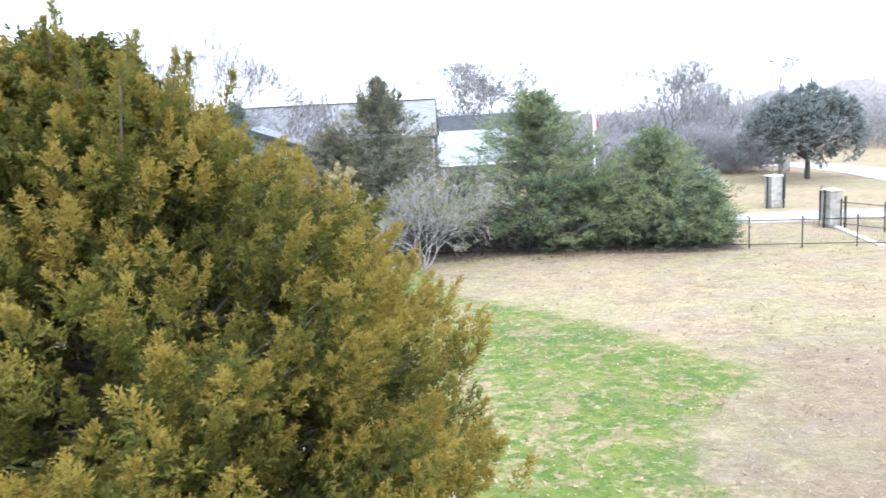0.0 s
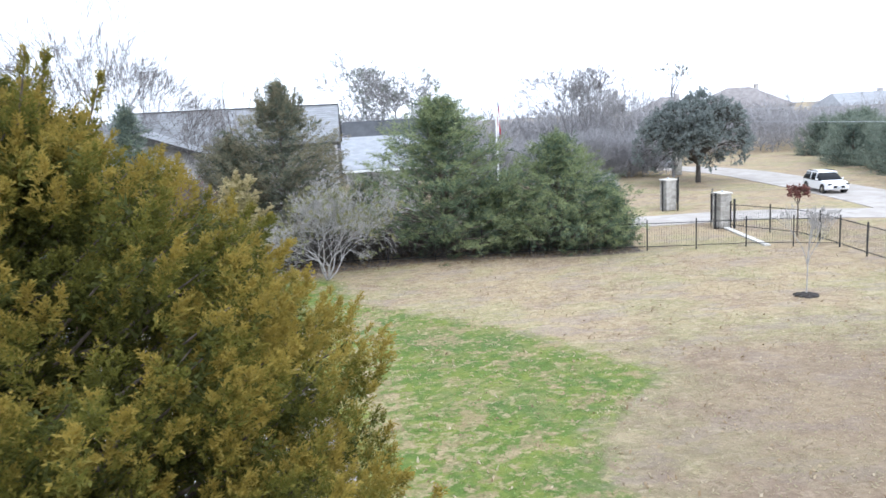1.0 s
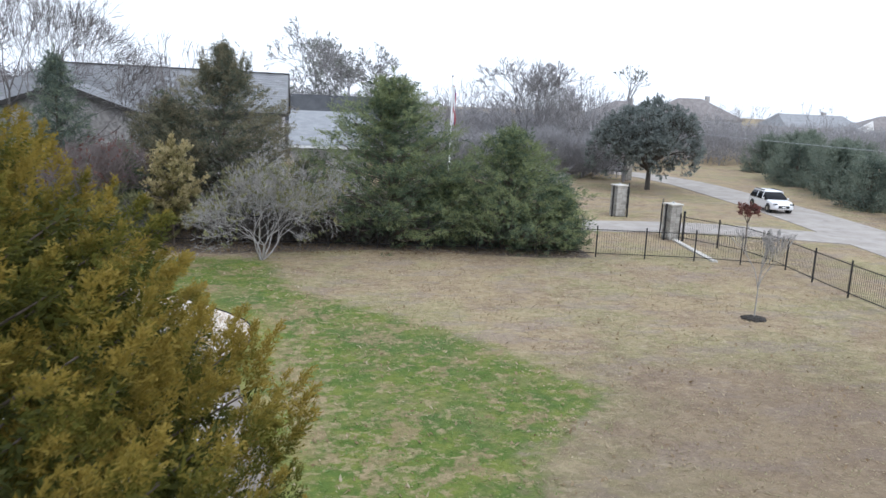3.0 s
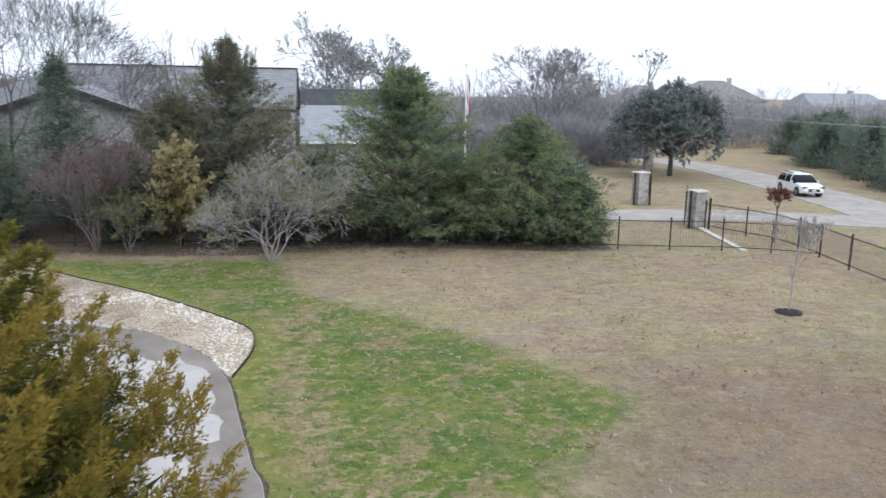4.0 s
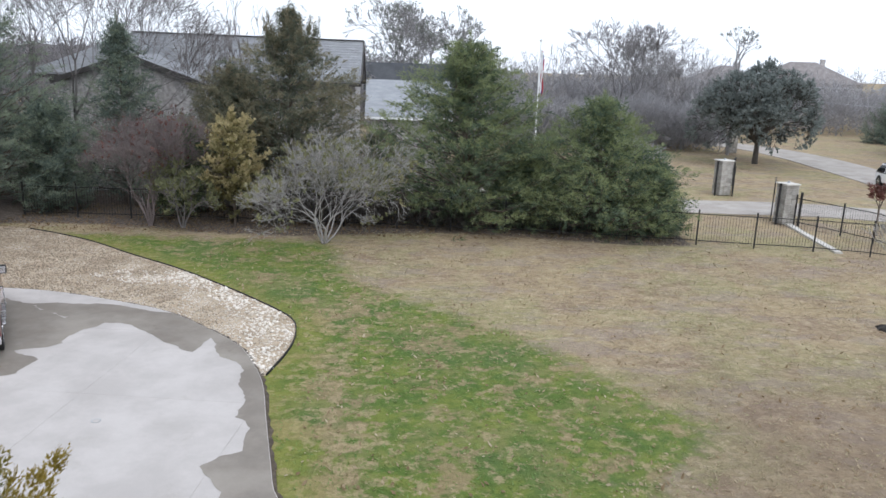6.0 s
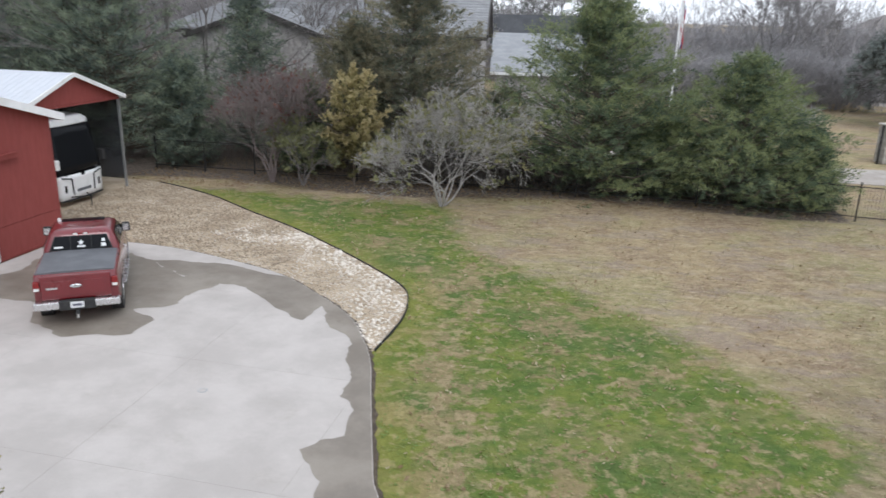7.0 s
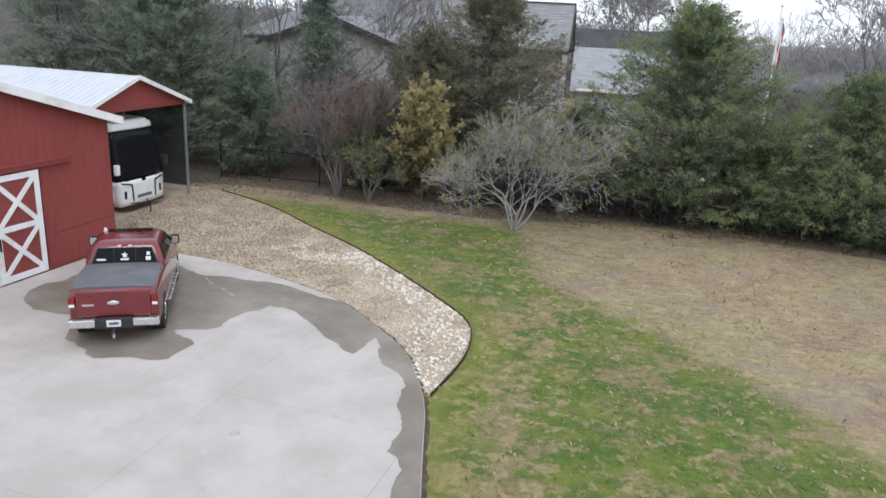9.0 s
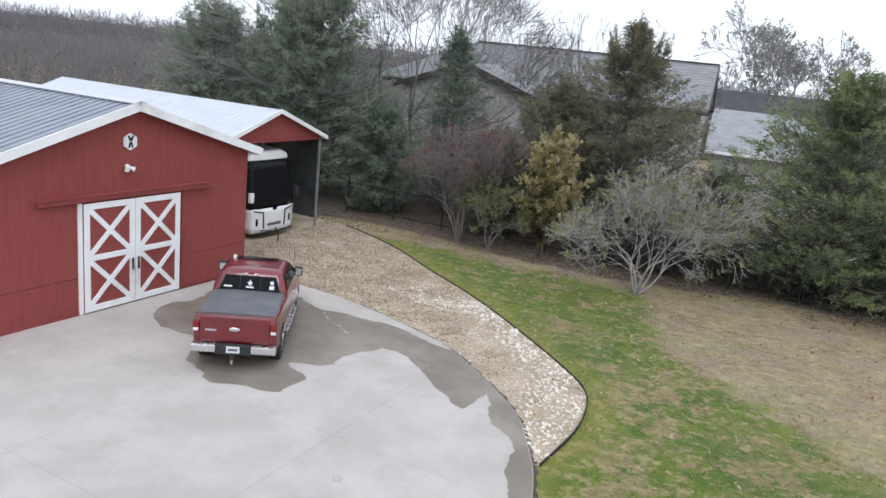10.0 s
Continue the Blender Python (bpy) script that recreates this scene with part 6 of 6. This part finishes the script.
RNG = np.random.default_rng(77)
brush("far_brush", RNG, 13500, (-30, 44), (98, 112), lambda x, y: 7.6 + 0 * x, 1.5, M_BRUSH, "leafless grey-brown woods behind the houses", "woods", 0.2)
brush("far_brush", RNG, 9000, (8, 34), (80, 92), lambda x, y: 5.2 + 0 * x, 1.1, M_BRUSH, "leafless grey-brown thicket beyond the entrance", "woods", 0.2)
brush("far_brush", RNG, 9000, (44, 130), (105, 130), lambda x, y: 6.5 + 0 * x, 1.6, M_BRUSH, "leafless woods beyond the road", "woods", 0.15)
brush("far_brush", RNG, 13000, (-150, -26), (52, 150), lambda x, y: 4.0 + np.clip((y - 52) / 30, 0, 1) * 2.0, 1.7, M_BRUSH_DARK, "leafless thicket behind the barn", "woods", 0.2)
# twiggy underlayer, its low tone also standing in for shade below the hedge
brush("undergrowth", RNG, 6500, (-5, 15.2), (41.2, 45.5), lambda x, y: 1.5 + 0 * x, 0.5, M_UNDER, "low undergrowth beneath the hedge trees, their shade put into its dark colour", "undergrowth", -0.15)
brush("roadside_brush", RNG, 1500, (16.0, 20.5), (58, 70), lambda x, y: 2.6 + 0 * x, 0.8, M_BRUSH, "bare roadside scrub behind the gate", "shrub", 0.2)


def build_woods():
    """Bare trees of the far woods, in one mesh."""
    rng = np.random.default_rng(99)
    kinds = []
    for k in range(4):
        segs, tips = [], []
        segs.append((0, 0, -0.2, 0, 0, 2.0, 0.16, 0.13))
        for s in range(4):
            az = 1.57 * s + rng.uniform(0, 1)
            grow(rng, segs, tips, (0, 0, 1.9), np.array([math.cos(az) * 0.55, math.sin(az) * 0.55, 1.0]), 2.3, 0.11, 5, 0.5, 0.08, (2, 2))
        kinds.append(np.array(segs))
    rows = []
    for k in range(70):
        s = kinds[k % 4].copy()
        x, y = (rng.uniform(-40, 48), rng.uniform(97, 114)) if k < 40 else (rng.uniform(10, 34), rng.uniform(80, 94)) if k < 54 else (rng.uniform(46, 120), rng.uniform(104, 128))
        g = rng.uniform(0.75, 1.15)
        a = rng.uniform(0, 6.28)
        r = np.array([[math.cos(a), -math.sin(a), 0], [math.sin(a), math.cos(a), 0], [0, 0, 1]]) * g
        s[:, 0:3], s[:, 3:6] = s[:, 0:3] @ r.T + [x, y, 0], s[:, 3:6] @ r.T + [x, y, 0]
        s[:, 6:] = np.maximum(s[:, 6:] * g, 0.016)
        rows.append(s)
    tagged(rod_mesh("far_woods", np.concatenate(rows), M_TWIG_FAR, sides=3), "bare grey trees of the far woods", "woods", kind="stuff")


build_woods()


def build_hill():
    """A long wooded rise beyond the barn."""
    xs, ys = np.linspace(-420, 60, 160), np.linspace(150, 420, 40)
    X, Y = np.meshgrid(xs, ys)
    x, y = X.ravel(), Y.ravel()
    z = 10.0 * np.clip((y - 150) / 120, 0, 1) * np.clip((40 - x) / 120, 0, 1) - 0.4
    z = z + np.array([noise.noise((a * 0.09, b * 0.09, 1)) * 1.5 + noise.noise((a * 0.35, b * 0.35, 5)) * 0.8 for a, b in zip(x, y)]) * np.clip((y - 150) / 40, 0, 1)
    i = (np.arange(39)[:, None] * 160 + np.arange(159)).ravel()
    tagged(tri_mesh("far_hill", np.stack([x, y, z], 1), np.stack([i, i + 1, i + 161, i + 160], 1), M_HILL, smooth=True), "low wooded hill in winter on the skyline", "backdrop", kind="structure")
    rng = np.random.default_rng(8)
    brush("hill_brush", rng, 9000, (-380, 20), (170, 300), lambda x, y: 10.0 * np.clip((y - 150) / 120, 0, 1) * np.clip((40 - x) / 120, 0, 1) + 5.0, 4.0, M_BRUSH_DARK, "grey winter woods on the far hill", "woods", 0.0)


build_hill()


def flat_bits(rng, x, y, size, lift, squeeze=0.5, tilt=0.5):
    """Small curled flakes lying on the ground."""
    n = len(x)
    a = rng.uniform(0, 6.28, n)
    u = np.stack([np.cos(a), np.sin(a), rng.normal(0, tilt, n)], 1) * size[:, None]
    w = np.stack([-np.sin(a), np.cos(a), rng.normal(0, tilt, n)], 1) * size[:, None] * squeeze
    c = np.stack([x, y, np.full(n, lift) + size * 0.3], 1)
    v = np.stack([c - u, c + w, c + u, c - w], 1).reshape(-1, 3)
    f = np.arange(len(v)).reshape(-1, 4)
    return v, f


def build_litter():
    rng = np.random.default_rng(31)
    n = 16000
    x, y = rng.uniform(-6, 24, n), rng.uniform(12, 40, n)
    drifts = np.array([noise.noise((p * 0.55, q * 0.55, 4)) for p, q in zip(x, y)])
    ok = ~inside(x, y, SLAB) & ~inside(x, y, GRAVEL) & (rng.uniform(-0.5, 0.75, n) < drifts)
    x, y = x[ok], y[ok]
    v, f = flat_bits(rng, x, y, rng.uniform(0.018, 0.07, len(x)), -0.02)
    tagged(tri_mesh("fallen_leaves", v, f, M_LITTER_LEAF, attrs={"tone": np.repeat(rng.uniform(0, 1, len(x)), 4)}), "pale dry leaves scattered on the lawn", "leaves", kind="stuff")
    n = 9000
    x, y = rng.uniform(-17, 15, n), rng.uniform(39.6, 46, n)
    v, f = flat_bits(rng, x, y, rng.uniform(0.03, 0.07, n), -0.02)
    tagged(tri_mesh("leaf_litter", v, f, M_LITTER_LEAF, attrs={"tone": np.repeat(rng.uniform(-1.2, -0.1, n), 4)}), "brown leaf litter under the hedge", "leaves", kind="stuff")


build_litter()


def build_grass():
    rng = np.random.default_rng(32)
    n = 80000
    y = rng.uniform(-10, 41, n)
    x = rng.uniform(-13, 24, n)
    ok = ~inside(x, y, SLAB) & ~inside(x, y, GRAVEL)
    x, y = x[ok], y[ok]
    m = len(x)
    a = rng.uniform(0, 6.28, m)
    h = rng.uniform(0.012, 0.045, m)
    w = rng.uniform(0.012, 0.03, m)
    lean = rng.normal(0, 0.06, (m, 2))
    b0 = np.stack([x - np.cos(a) * w, y - np.sin(a) * w, np.full(m, -0.035)], 1)
    b1 = np.stack([x + np.cos(a) * w, y + np.sin(a) * w, np.full(m, -0.035)], 1)
    tp = np.stack([x + lean[:, 0], y + lean[:, 1], h - 0.03], 1)
    v = np.stack([b0, b1, tp], 1).reshape(-1, 3)
    g = edge_distance(x, y, WATERED) * np.where(inside(x, y, WATERED), 1, -1)
    g = g / 2.0 + np.array([noise.noise((p * 1.1, q * 1.1, 0)) for p, q in zip(x, y)]) * 0.8
    tone = np.clip(g * 0.9 + 0.1, -0.2, 0.75) + rng.normal(0, 0.15, m)
    tagged(tri_mesh("grass", v, np.arange(3 * m).reshape(-1, 3), M_BLADE, attrs={"tone": np.repeat(tone, 3)}), "short winter grass, green and straw-coloured", "grass", kind="stuff")


build_grass()


def build_gravel():
    rng = np.random.default_rng(33)
    n = 52000
    x, y = rng.uniform(-16, -0.6, n), rng.uniform(23, 40, n)
    ok = inside(x, y, GRAVEL) & ~inside(x, y, SLAB) & (edge_distance(x, y, EDGING, False) > 0.05)
    x, y = x[ok], y[ok]
    m = len(x)
    wash = curve_through([(-8.6, 32.6), (-7.2, 32.0), (-6.2, 32.5), (-4.6, 31.4), (-3.2, 29.8), (-2.1, 28.0), (-1.6, 26.0), (-1.7, 24.6)], 5)
    d = edge_distance(x, y, wash, False)
    white = rng.uniform(size=m) < 1.0 * np.clip(1.35 - d / 0.7, 0, 1) * (0.55 + np.array([noise.noise((p * 2.3, q * 2.3, 2)) for p, q in zip(x, y)]))
    s = rng.uniform(0.012, 0.04, m) * np.where(white, rng.uniform(1.2, 2.3, m), 1.0)
    # octahedral pebbles, squashed and turned
    base = np.array([(1, 0, 0), (0, 1, 0), (-1, 0, 0), (0, -1, 0), (0, 0, 0.7), (0, 0, -0.5)])
    p = base[None] * (1 + rng.normal(0, 0.18, (m, 6, 3)))
    a = rng.uniform(0, 6.28, m)
    ca, sa = np.cos(a)[:, None], np.sin(a)[:, None]
    px, py = p[..., 0] * ca - p[..., 1] * sa, (p[..., 0] * sa + p[..., 1] * ca) * 0.75
    v = np.stack([px, py, p[..., 2]], -1) * s[:, None, None] + np.stack([x, y, np.full(m, 0.004)], 1)[:, None]
    tri = np.array([(0, 1, 4), (1, 2, 4), (2, 3, 4), (3, 0, 4), (1, 0, 5), (2, 1, 5), (3, 2, 5), (0, 3, 5)])
    f = (np.arange(m)[:, None, None] * 6 + tri[None]).reshape(-1, 3)
    pale = np.array([noise.noise((p * 0.9, q * 0.9, 7)) for p, q in zip(x, y)])
    tone = np.clip(0.36 + 0.8 * pale + rng.normal(0, 0.28, m) + np.clip((x + 6) * 0.085, -0.34, 0.32) + white * 0.6 - 0.06, -0.2, 1.2)
    tagged(tri_mesh("gravel", v.reshape(-1, 3), f, M_STONES, attrs={"tone": np.repeat(tone, 6)}), "pale tan river gravel inside steel edging", "gravel", kind="stuff")


build_gravel()
